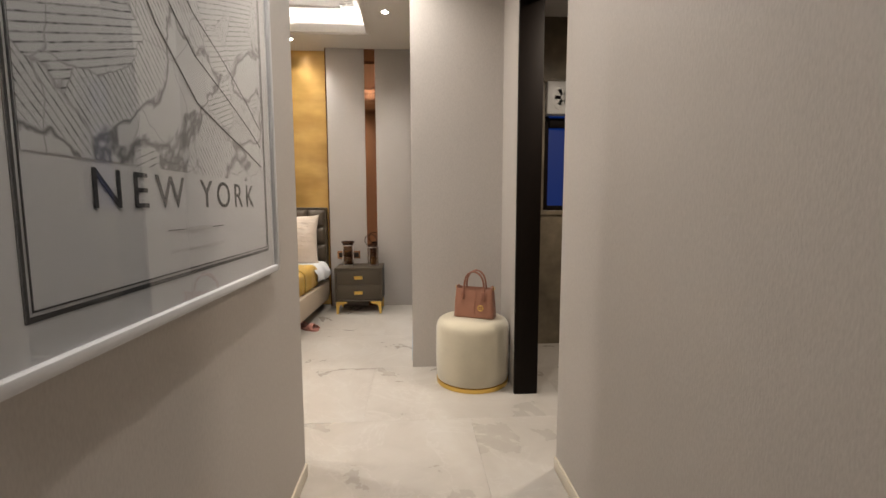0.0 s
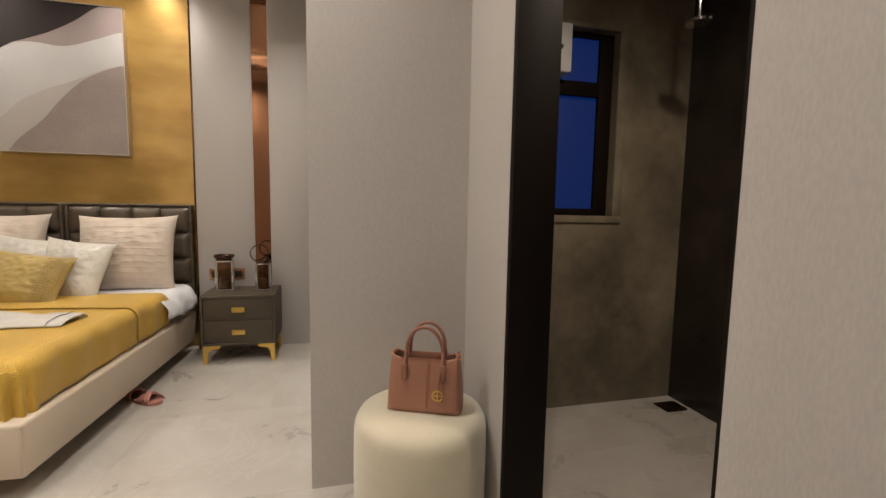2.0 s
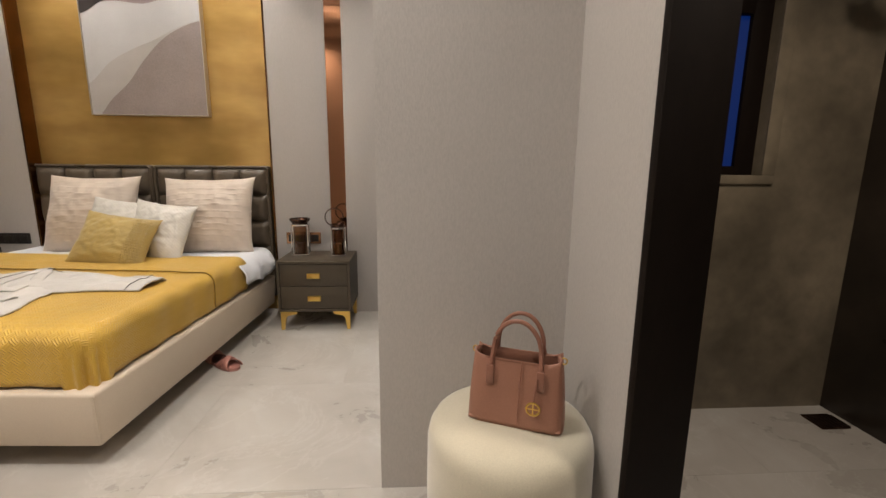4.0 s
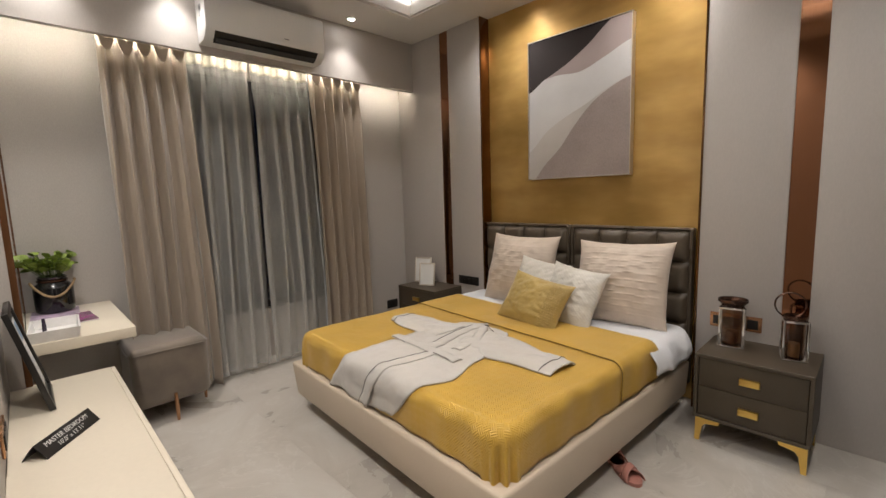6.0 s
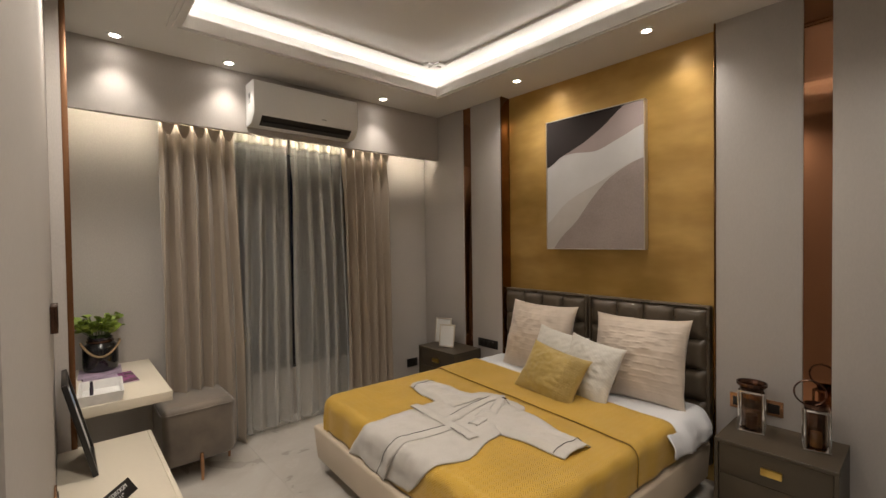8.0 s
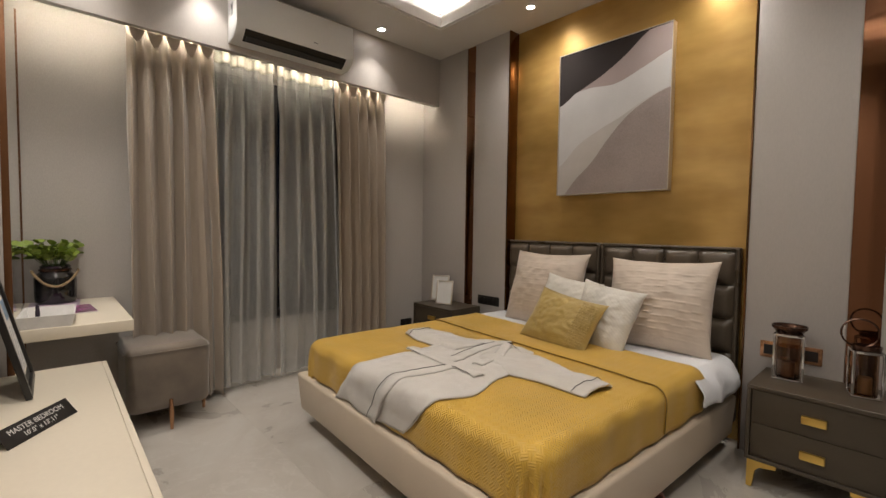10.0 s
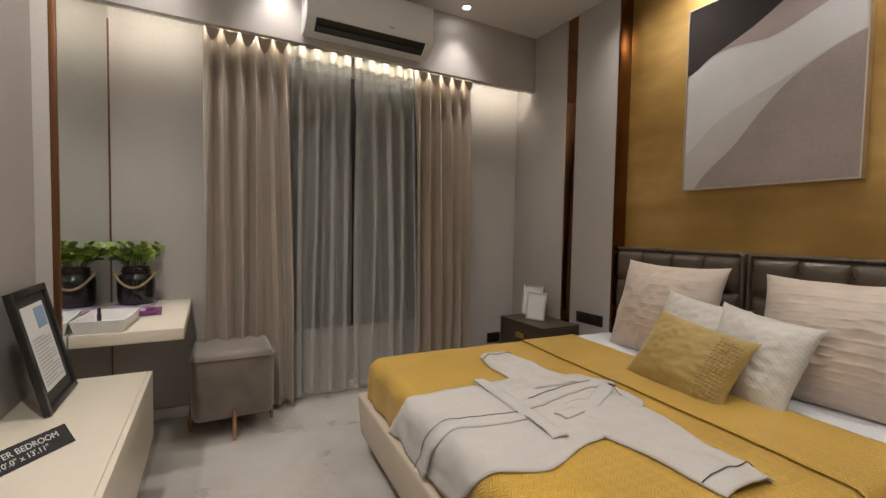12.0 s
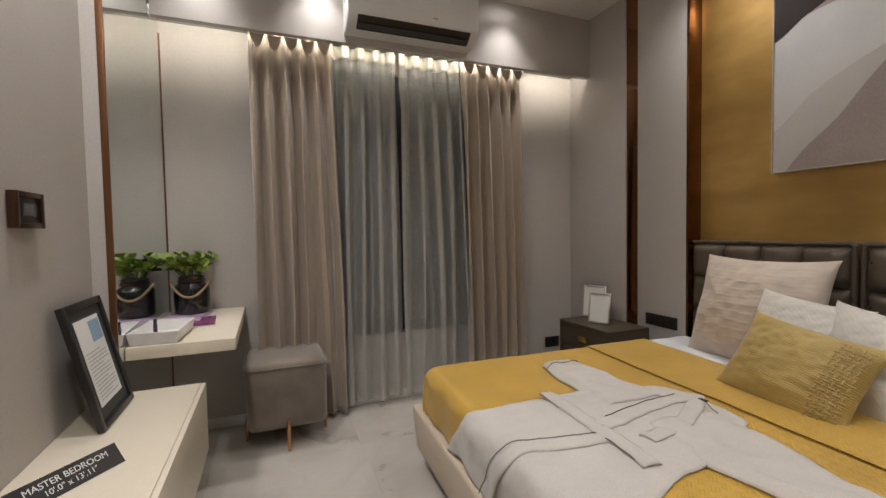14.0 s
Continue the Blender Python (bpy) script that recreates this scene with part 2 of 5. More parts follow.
def part(name, bm, material, parent=None, label="", sharp=35, at=None):
    """One mesh object from a bmesh, under a thing or a part."""
    me = bpy.data.meshes.new(name)
    bmesh.ops.recalc_face_normals(bm, faces=bm.faces[:])
    bm.to_mesh(me)
    bm.free()
    for p in me.polygons:
        p.use_smooth = True
    me.set_sharp_from_angle(angle=radians(sharp))
    me.materials.append(material)
    ob = new(name, me)
    if parent is not None:
        ob.parent = parent
    if at is not None:
        ob.matrix_local = at if isinstance(at, Matrix) else Matrix.Translation(at)
    if label:
        ob["label"] = label
    return ob


def thing(name, m, label, category, group="", kind=""):
    ob = new(name)
    ob.empty_display_size = 0.1
    ob.matrix_world = m
    return tagged(ob, label, category, group, kind)


def boxes(*ranges, bevel=0.0, segments=2):
    """Boxes (x0, x1, y0, y1, z0, z1), bevelled, in one bmesh."""
    bm = bmesh.new()
    for x0, x1, y0, y1, z0, z1 in ranges:
        vs = [bm.verts.new((x, y, z)) for z in (z0, z1) for y in (y0, y1) for x in (x0, x1)]
        for f in ((0, 2, 3, 1), (4, 5, 7, 6), (0, 1, 5, 4), (2, 6, 7, 3), (0, 4, 6, 2), (1, 3, 7, 5)):
            bm.faces.new([vs[i] for i in f])
    if bevel:
        bmesh.ops.bevel(bm, geom=bm.edges[:], offset=bevel, segments=segments, profile=0.5, affect="EDGES")
    return bm


def lathe(profile, n=32, squash=1.0):
    """A turned shape from (radius, height) pairs."""
    bm = bmesh.new()
    rings = []
    for r, z in profile:
        rings.append([bm.verts.new((r * math.cos(2 * math.pi * i / n), squash * r * math.sin(2 * math.pi * i / n), z)) for i in range(n)])
    for a, b in zip(rings, rings[1:]):
        for i in range(n):
            bm.faces.new((a[i], a[(i + 1) % n], b[(i + 1) % n], b[i]))
    for ring in (rings[0], rings[-1]):
        bm.faces.new(ring)
    return bm


def tube(points, radius, n=8, closed=False):
    """A round bar along a line of points."""
    bm = bmesh.new()
    pts = [Vector(p) for p in points]
    rings = []
    for i, p in enumerate(pts):
        a = pts[i - 1] if i or closed else p
        b = pts[(i + 1) % len(pts)] if i + 1 < len(pts) or closed else p
        d = (b - a).normalized()
        side = d.orthogonal().normalized() if abs(d.z) > 0.95 else d.cross(Vector((0, 0, 1))).normalized()
        up = side.cross(d)
        r = radius[i] if isinstance(radius, (list, tuple)) else radius
        rings.append([bm.verts.new(p + r * (math.cos(2 * math.pi * k / n) * side + math.sin(2 * math.pi * k / n) * up)) for k in range(n)])
    for a, b in zip(rings, rings[1:] + ([rings[0]] if closed else [])):
        for k in range(n):
            bm.faces.new((a[k], a[(k + 1) % n], b[(k + 1) % n], b[k]))
    if not closed:
        bm.faces.new(rings[0])
        bm.faces.new(rings[-1])
    return bm


def sheet_grid(nu, nv, place, metres=None):
    """A grid whose vertices come from place(u, v), u and v from 0 to 1."""
    bm = bmesh.new()
    rows = [[bm.verts.new(place(i / nu, j / nv)) for i in range(nu + 1)] for j in range(nv + 1)]
    for a, b in zip(rows, rows[1:]):
        for i in range(nu):
            bm.faces.new((a[i], a[i + 1], b[i + 1], b[i]))
    if metres:
        layer = bm.loops.layers.uv.new("cloth")
        bm.verts.index_update()
        for f in bm.faces:
            for loop in f.loops:
                j, i = divmod(loop.vert.index, nu + 1)
                loop[layer].uv = (i / nu * metres[0], j / nv * metres[1])
    return bm


def thick(ob, amount, offset=-1):
    md = ob.modifiers.new("thickness", "SOLIDIFY")
    md.thickness, md.offset = amount, offset
    return ob


def structure(name, bm, material, label, category="wall"):
    return tagged(part(name, bm, material), label, category, kind="structure")


# ---- setting ----
YH, YG, YTV, XB, XF = 5.59, 5.70, 2.455, -3.91, -3.665
PB = 2.488           # underside of the pelmet
XL, XR, YC, YL = -0.508, 0.617, 3.575, 2.315        # corridor walls, face of the wall behind the pouf
TOP = 3.3

# headboard wall: panels with copper strips and a gold niche
wall_h = structure("wall_headboard", boxes((XB - 0.12, 0.9, YG + 0.02, YG + 0.2, 0, TOP)), PANEL, "greige wall behind the bed panelling")
for x0, x1 in ((XB, -3.28), (-3.165, -2.765), (-1.0, -0.575), (-0.452, -0.044)):
    part("panel", boxes((x0, x1, YH, YG + 0.019, 0, CEIL), bevel=0.003), PANEL, wall_h)
for x0, x1 in ((-3.28, -3.165), (-0.575, -0.452)):
    part("copper_strip", boxes((x0 + 0.001, x1 - 0.001, YH + 0.012, YG + 0.018, 0, CEIL)), COPPER, wall_h, "tall copper mirror strip")
part("gold_panel", boxes((-2.755, -1.012, YG, YG + 0.018, 0, CEIL)), GOLD, wall_h, "gold leaf textured panel")
for x0, x1 in ((-2.769, -2.756), (-1.011, -1.001)):
    part("niche_edge", boxes((x0, x1, YH - 0.004, YG + 0.017, 0, CEIL), bevel=0.001), NICHE, wall_h, "copper niche edging")

# window wall, with the opening behind the curtains
WY0, WY1, WZ0, WZ1 = 3.45, 4.62, 0.50, 2.42
wall_w = structure("wall_window", boxes((XB - 0.15, XB, YTV - 0.15, WY0, 0, TOP), (XB - 0.15, XB, WY1, YG + 0.02, 0, TOP),
    (XB - 0.15, XB, WY0, WY1, 0, WZ0), (XB - 0.15, XB, WY0, WY1, WZ1, TOP)), WALLPAPER, "greige wallpapered window wall")
win = tagged(part("window_1", boxes((XB - 0.12, XB - 0.06, WY0, WY0 + 0.06, WZ0, WZ1), (XB - 0.12, XB - 0.06, WY1 - 0.06, WY1, WZ0, WZ1),
    (XB - 0.12, XB - 0.06, WY0 + 0.06, WY1 - 0.06, WZ0, WZ0 + 0.06), (XB - 0.12, XB - 0.06, WY0 + 0.06, WY1 - 0.06, WZ1 - 0.06, WZ1),
    (XB - 0.12, XB - 0.06, 4.005, 4.065, WZ0 + 0.06, WZ1 - 0.06)), BLACK), "black framed window at night behind curtains", "window", kind="structure")
for y0, y1 in ((WY0 + 0.06, 4.005), (4.065, WY1 - 0.06)):
    part("pane", boxes((XB - 0.093, XB - 0.087, y0, y1, WZ0 + 0.06, WZ1 - 0.06)), glass("window_glass", (0.8, 0.85, 0.85)), win)
part("sill", boxes((XB - 0.06, XB + 0.01, WY0 - 0.02, WY1 + 0.02, WZ0 - 0.025, WZ0), bevel=0.004), MARBLE, win)
structure("baseboard", boxes((XB, XB + 0.012, YTV + 0.08, YH - 0.001, 0, 0.07), bevel=0.003), paint("white_skirting", (0.7, 0.68, 0.64), 0.4), "low white skirting on the window wall", "skirting")

# dressing and corridor walls
structure("wall_dressing", boxes((XB, XL - 0.15, YTV - 0.15, YTV, 0, TOP)), WALLPAPER, "greige textured wallpaper wall over the ledge")
structure("wall_corridor_left", boxes((XL - 0.15, XL, -2.0, YL, 0, TOP), (XL - 0.30, XL - 0.15, YL - 0.12, YTV - 0.1501, 0, TOP)), WALLPAPER, "greige textured corridor wall with a picture")
structure("wall_corridor_right", boxes((XR, XR + 0.13, -2.0, 2.29, 0, TOP), (XR, XR + 0.13, 3.095, YC, 0, TOP), (XR, XR + 0.13, 2.29, 3.095, 2.42, TOP)), WALLPAPER,
    "greige textured corridor wall with a bathroom opening")
structure("wall_corridor_end", boxes((XL - 0.15, XR + 0.13, -2.15, -2.0, 0, TOP)), WALLPAPER, "greige corridor end wall")
structure("wall_wardrobe", boxes((-0.037, XR + 0.13, YC, YC + 0.12, 0, TOP), (0.62, XR + 0.13, YC + 0.12, YG + 0.02, 0, TOP)), WALLPAPER,
    "greige textured wall behind the pouf beside the wardrobe")
for y0, y1 in ((-2.0, 2.29),):
    structure("baseboard", boxes((XR - 0.01, XR, y0, y1, 0, 0.06), bevel=0.003), IVORY, "low cream skirting along the corridor", "skirting")
structure("baseboard", boxes((XL, XL + 0.01, -2.0, YL, 0, 0.06), bevel=0.003), IVORY, "low cream skirting along the corridor", "skirting")

# bathroom door lining
door = tagged(part("door_1", boxes((XR - 0.012, XR + 0.135, 3.065, 3.095, 0, 2.42), (XR + 0.004, XR + 0.135, 2.2905, 2.302, 0, 2.42), (XR - 0.012, XR + 0.135, 2.302, 3.065, 2.39, 2.42), bevel=0.002), DARKWOOD),
    "open doorway with a dark brown wooden lining", "doorway", kind="structure")

# bathroom
BX, BY = 2.14, 4.04
BW0, BW1, BZ0, BZ1 = 1.06, 1.645, 1.15, 2.19
wall_b = structure("wall_bathroom_far", boxes((XR + 0.13, BW0, BY, BY + 0.15, 0, 2.7), (BW1, BX + 0.15, BY, BY + 0.15, 0, 2.7), (BW0, BW1, BY, BY + 0.15, 0, BZ0), (BW0, BW1, BY, BY + 0.15, BZ1, 2.7)),
    CONCRETE, "mottled brown stone bathroom wall with a window")
structure("wall_bathroom_side", boxes((BX, BX + 0.15, 1.2, BY, 0, 2.7)), DARKSTONE, "dark marble bathroom wall")
structure("wall_bathroom_near", boxes((XR + 0.13, BX + 0.15, 1.05, 1.2, 0, 2.7)), CONCRETE, "mottled brown stone bathroom wall")
structure("ceiling_bathroom", boxes((XR + 0.13, BX + 0.15, 1.05, BY + 0.15, 2.7, 2.75)), CEILING, "white bathroom ceiling", "ceiling")
bwin = tagged(part("window_2", boxes((BW0, BW0 + 0.05, BY + 0.05, BY + 0.1, BZ0, BZ1), (BW1 - 0.09, BW1, BY + 0.05, BY + 0.1, BZ0, BZ1), (BW0 + 0.05, BW1 - 0.09, BY + 0.05, BY + 0.1, BZ0, BZ0 + 0.04),
    (BW0 + 0.05, BW1 - 0.09, BY + 0.05, BY + 0.1, BZ1 - 0.03, BZ1), (BW0 + 0.05, BW1 - 0.09, BY + 0.04, BY + 0.1, 1.835, 1.915), bevel=0.003), DARKWOOD),
    "dark framed bathroom window showing blue dusk", "window", kind="structure")
for z0, z1 in ((BZ0 + 0.04, 1.835), (1.915, BZ1 - 0.03)):
    part("pane", boxes((BW0 + 0.05, BW1 - 0.09, BY + 0.07, BY + 0.076, z0, z1)), DUSKPANE, bwin, "window pane glowing blue in place of the dusk sky")
for rng in ((BW0 - 0.05, BW1 + 0.06, BZ0 - 0.04, BZ0), (BW0 - 0.05, BW1 + 0.06, BZ1, BZ1 + 0.03), (BW1, BW1 + 0.06, BZ0, BZ1)):
    part("surround", boxes((rng[0], rng[1], BY - 0.012, BY - 0.0005, rng[2], rng[3]), bevel=0.003), CONCRETE, bwin)

# ceiling with a cove tray
TX0, TX1, TY0, TY1 = -3.14, -0.47, 3.05, 5.13
slab = boxes((XB, TX0, YTV, YG + 0.02, CEIL, CEIL + 0.04), (TX1, XR, YTV, YG + 0.02, CEIL, CEIL + 0.04), (TX0, TX1, YTV, TY0, CEIL, CEIL + 0.04), (TX0, TX1, TY1, YG + 0.02, CEIL, CEIL + 0.04),
    (XL, XR, -2.0, YTV, CEIL, CEIL + 0.04))
structure("ceiling", slab, CEILING, "white plaster ceiling with a recessed tray", "ceiling")
G = 0.12
structure("ceiling_tray", boxes((TX0 - G - 0.03, TX1 + G + 0.03, TY0 - G - 0.03, TY1 + G + 0.03, CEIL + 0.19, CEIL + 0.22), (TX0 - G - 0.03, TX0 - G, TY0 - G, TY1 + G, CEIL + 0.041, CEIL + 0.19),
    (TX1 + G, TX1 + G + 0.03, TY0 - G, TY1 + G, CEIL + 0.041, CEIL + 0.19), (TX0 - G, TX1 + G, TY0 - G - 0.03, TY0 - G, CEIL + 0.041, CEIL + 0.19), (TX0 - G, TX1 + G, TY1 + G, TY1 + G + 0.03, CEIL + 0.041, CEIL + 0.19)),
    CEILING, "white tray ceiling lit by hidden strips", "ceiling")


def ring_boxes(x0, x1, y0, y1, w, z0, z1):
    return ((x0, x0 + w, y0, y1, z0, z1), (x1 - w, x1, y0, y1, z0, z1), (x0 + w, x1 - w, y0, y0 + w, z0, z1), (x0 + w, x1 - w, y1 - w, y1, z0, z1))


trim = structure("trim", boxes(*ring_boxes(TX0, TX1, TY0, TY1, 0.02, CEIL - 0.012, CEIL + 0.07), *ring_boxes(TX0 - 0.025, TX1 + 0.025, TY0 - 0.025, TY1 + 0.025, 0.0245, CEIL - 0.022, CEIL - 0.0005),
    *ring_boxes(TX0 - 0.05, TX1 + 0.05, TY0 - 0.05, TY1 + 0.05, 0.0245, CEIL - 0.012, CEIL - 0.0005)), CEILING, "stepped white moulding round the ceiling tray", "moulding")
led = structure("led_strip", boxes(*ring_boxes(TX0 - 0.10, TX1 + 0.10, TY0 - 0.10, TY1 + 0.10, 0.02, CEIL + 0.045, CEIL + 0.055)), LED, "white strip light hidden in the ceiling cove", "strip light")
# thin raised lines with fret corners on the tray
ZT = CEIL + 0.19
mx0, mx1, my0, my1 = TX0 + 0.12, TX1 - 0.12, TY0 + 0.11, TY1 - 0.12
bars = [(mx0 + 0.14, mx1 - 0.14, my0 - 0.008, my0 + 0.008), (mx0 + 0.14, mx1 - 0.14, my1 - 0.008, my1 + 0.008), (mx0 - 0.008, mx0 + 0.008, my0 + 0.14, my1 - 0.14), (mx1 - 0.008, mx1 + 0.008, my0 + 0.14, my1 - 0.14)]
for cx, sx in ((mx0, 1), (mx1, -1)):
    for cy, sy in ((my0, 1), (my1, -1)):
        for a0, a1, b0, b1 in ((0, 0.14, 0.062, 0.078), (0.062, 0.078, 0.0781, 0.14), (0.062, 0.078, 0, 0.0619), (0.1241, 0.14, -0.008, 0.0619), (-0.008, 0.0619, 0.1241, 0.14)):
            xs, ys = sorted((cx + sx * a0, cx + sx * a1)), sorted((cy + sy * b0, cy + sy * b1))
            bars.append((*xs, *ys))
structure("trim", boxes(*[(a, b, c, d, ZT - 0.016, ZT - 0.0005) for a, b, c, d in bars]), CEILING, "thin white fretwork lines on the tray ceiling", "moulding")

# pelmet over the curtains
structure("pelmet", boxes((XF - 0.02, XF, YTV + 0.08, YH - 0.001, PB, CEIL - 0.0005)), PANEL, "greige pelmet board hiding the curtain track", "pelmet")
structure("pelmet_lip", boxes((XF - 0.044, XF - 0.0205, YTV + 0.08, YH - 0.001, PB, PB + 0.007)), PANEL, "narrow lip inside the pelmet", "pelmet")
structure("led_strip", boxes((XF - 0.030, XF - 0.024, YTV + 0.1, YH - 0.02, PB + 0.035, PB + 0.043)), LEDWARM, "warm strip light hidden behind the pelmet", "strip light")


def downlight(x, y):
    root = thing("downlight", pose(x, y, CEIL), "small round recessed white ceiling downlight, switched on", "downlight", "ceiling downlights")
    part("rim", lathe([(0.026, -0.001), (0.028, -0.006), (0.042, -0.007), (0.046, -0.001)], 28), PLASTIC, root)
    part("diffuser", lathe([(0.001, -0.004), (0.027, -0.004), (0.027, -0.002), (0.001, -0.002)], 20), DISC, root, "glowing diffuser")


for x, y in DOWNLIGHTS:
    downlight(x, y)
# ---- bed ----
QX0, QX1, QY0, QZ = -2.815, -1.03, 3.772, 0.56
TWIST = -2.8                       # the bed stands slightly askew
BEDROT = pose(-1.95, 5.6, 0, 0, 0, TWIST) @ pose(1.95, -5.6, 0)
BEDBACK = BEDROT.inverted()
QR = 0.06
QC = 0.10
HANG = 0.185


def fold_over(d):
    """How far in and how far down a cloth lies that runs d past the start of a rounded edge."""
    if d <= 0:
        return 0.0, 0.0, 0.0
    a = min(d / QR, math.pi / 2)
    return QR * math.sin(a), QR * (1 - math.cos(a)) + max(0.0, d - QR * math.pi / 2), math.sin(a)


def round_corner(sx, sy, off):
    """Cloth at a foot corner: it turns round the corner and gathers into folds, its hem level with the sides."""
    cx, cy = QX0 + QC if sx < QX0 + QC else QX1 - QC, QY0 + QC
    ax, ay = sx - cx, sy - cy
    reach = max(1e-6, math.hypot(ax, ay))
    dx, dy = ax / reach, ay / reach
    inner = QC - QR
    i, drop, s = fold_over(reach - inner)
    hem = QR + (QC + HANG) / max(abs(dx), abs(dy)) - inner - QR * math.pi / 2
    if drop > QR:
        drop = QR + (drop - QR) * (HANG + QR * (1 - math.pi / 2) + QR) / max(0.01, hem - QR)
    turn = math.atan2(abs(dy), abs(dx))
    e = off + 0.004 * noise.noise((sx * 4, sy * 4, 0.3))
    out = min(reach, inner) + i + s * e + 0.017 * math.sin(turn * 13) * math.sin(2 * turn) * min(1.0, max(0.0, drop - 0.02) / 0.12)
    return Vector((cx + dx * out, cy + dy * out, QZ - drop + max(math.sqrt(max(0.0, 1 - s * s)), 0.15) * e))


def on_bed(sx, sy, off=0.0):
    """The place of a point of cloth laid on the bed, hanging over its sides and foot."""
    x, y, drop_x, drop_y, nx, ny = sx, sy, 0.0, 0.0, 0.0, 0.0
    if sy < QY0 + QC and not QX0 + QC <= sx <= QX1 - QC:
        return round_corner(sx, sy, off)
    if sx < QX0 + QR:
        i, drop_x, s = fold_over(QX0 + QR - sx)
        x, nx = QX0 + QR - i, -s
    elif sx > QX1 - QR:
        i, drop_x, s = fold_over(sx - QX1 + QR)
        x, nx = QX1 - QR + i, s
    if sy < QY0 + QR:
        i, drop_y, s = fold_over(QY0 + QR - sy)
        y, ny = QY0 + QR - i, -s
    big, small = max(drop_x, drop_y), min(drop_x, drop_y)
    z = QZ - big - 0.05 * small
    up = math.sqrt(max(0.0, 1 - min(1.0, nx * nx + ny * ny)))
    wave = 0.004 * noise.noise((sx * 4, sy * 4, 0.3)) + 0.0025 * noise.noise((sx * 11, sy * 11, 1.3))
    if small > 0:
        wave += 0.012 * math.sin((sx - sy) * 60) * min(1, small / 0.06)
    elif big > 0.03:
        wave += 0.005 * math.sin((sx if drop_y > drop_x else sy) * 26 + 3 * noise.noise((sx, sy, 2)))
    e = off + wave
    return Vector((x + nx * e, y + ny * e, z + max(up, 0.15) * e))


bed = thing("bed", pose(0, 0, 0), "cream upholstered double bed with a dark brown tufted headboard", "bed")
base = boxes((-2.885, -1.004, 3.742, 5.57, 0.100, 0.335), bevel=0.018, segments=3)
for v in base.verts:
    k = (0.335 - v.co.z) / 0.22
    v.co.x += -0.016 * k if v.co.x > -2 else 0.016 * k
    if v.co.y < 4:
        v.co.y += 0.02 * k
part("bed_base", base, CREAMLEATHER, bed, "cream leatherette bed base", at=BEDROT)
part("seam", tube([(-1.010, 3.748, 0.322), (-1.024, 3.765, 0.12)], 0.003, 6), CREAMLEATHER, bed, at=BEDROT)
part("plinth", boxes((-2.68, -1.18, 4.05, 5.55, 0.0, 0.11), bevel=0.004), TAUPE, bed, "recessed dark plinth", at=BEDROT)
part("mattress", boxes((-2.765, -1.08, 3.83, 5.555, 0.30, 0.535), bevel=0.05, segments=4), SHEET, bed, "white mattress", at=BEDROT)


def tuft_cell(w, h, d):
    def place(u, v):
        a, b = 2 * u - 1, 2 * v - 1
        k = ((1 - a ** 4) * (1 - b ** 4)) ** 0.6
        return Vector((w * (u - 0.5), -d * k - 0.002 * noise.noise((a * 2, b * 2, w)) * k, h * (v - 0.5)))
    return sheet_grid(10, 10, place)


for x0, x1 in ((-2.786, -1.923), (-1.912, -1.046)):
    hb = part("headboard", boxes((x0, x1, 5.645, 5.695, 0.12, 1.170), bevel=0.012, segments=3), LEATHER, bed, "dark brown leather headboard half")
    part("border", tube([(x0 + 0.012, 5.640, 0.15), (x0 + 0.012, 5.640, 1.150), (x0 + 0.03, 5.640, 1.160), (x1 - 0.03, 5.640, 1.160), (x1 - 0.012, 5.640, 1.150), (x1 - 0.012, 5.640, 0.15)], 0.011, 8), LEATHER, hb)
    cells, top = 4, 1.148
    w = (x1 - x0 - 0.05) / cells
    me = None
    for r in range(5):
        for c in range(cells):
            at = (x0 + 0.025 + w * (c + 0.5), 5.646, top - 0.205 * (r + 0.5))
            if me is None:
                ob = part("tuft", tuft_cell(w, 0.205, 0.040), LEATHER, hb, sharp=60)
                me = ob.data
            else:
                ob = new("tuft", me)
                ob.parent = hb
            ob.location = at

def seam_y(x):
    return 4.735 - 0.04 * (x + 1.88) / 0.81


spread = thing("bedspread", BEDROT, "mustard gold quilted bedspread turned down over the bed", "bedspread")
thick(part("quilt", sheet_grid(110, 100, lambda u, v: on_bed(QX0 - HANG + u * (QX1 - QX0 + 2 * HANG), QY0 - HANG + v * (5.12 - QY0 + HANG)), (QX1 - QX0 + 2 * HANG, 5.12 - QY0 + HANG)), QUILT, spread, sharp=80), 0.008)


def fold_place(u, v):
    x = QX0 - HANG + 0.01 + u * (QX1 - QX0 + 2 * HANG - 0.02)
    y0, y1 = seam_y(x), 5.16 - 0.05 * (x + 1.88)
    lift = 0.008 + 0.003 * math.sin(math.pi * min(1, v * 4)) * (1 if v < 0.25 else 0)
    return on_bed(x, y0 + v * (y1 - y0), lift)


thick(part("turned_down_edge", sheet_grid(110, 26, fold_place, (QX1 - QX0 + 2 * HANG, 0.43)), QUILT, spread, "turned-down upper layer", 80), 0.01)
part("dark_seam", tube([on_bed(QX0 - HANG + 0.012 + i / 70 * (QX1 - QX0 + 2 * HANG - 0.024), seam_y(QX0 - HANG + i / 70 * (QX1 - QX0 + 2 * HANG)) - 0.003, 0.008) for i in range(71)], 0.0018, 6), paint("dark_olive_seam", (0.06, 0.04, 0.012), 0.7), spread, "dark stitched seam")


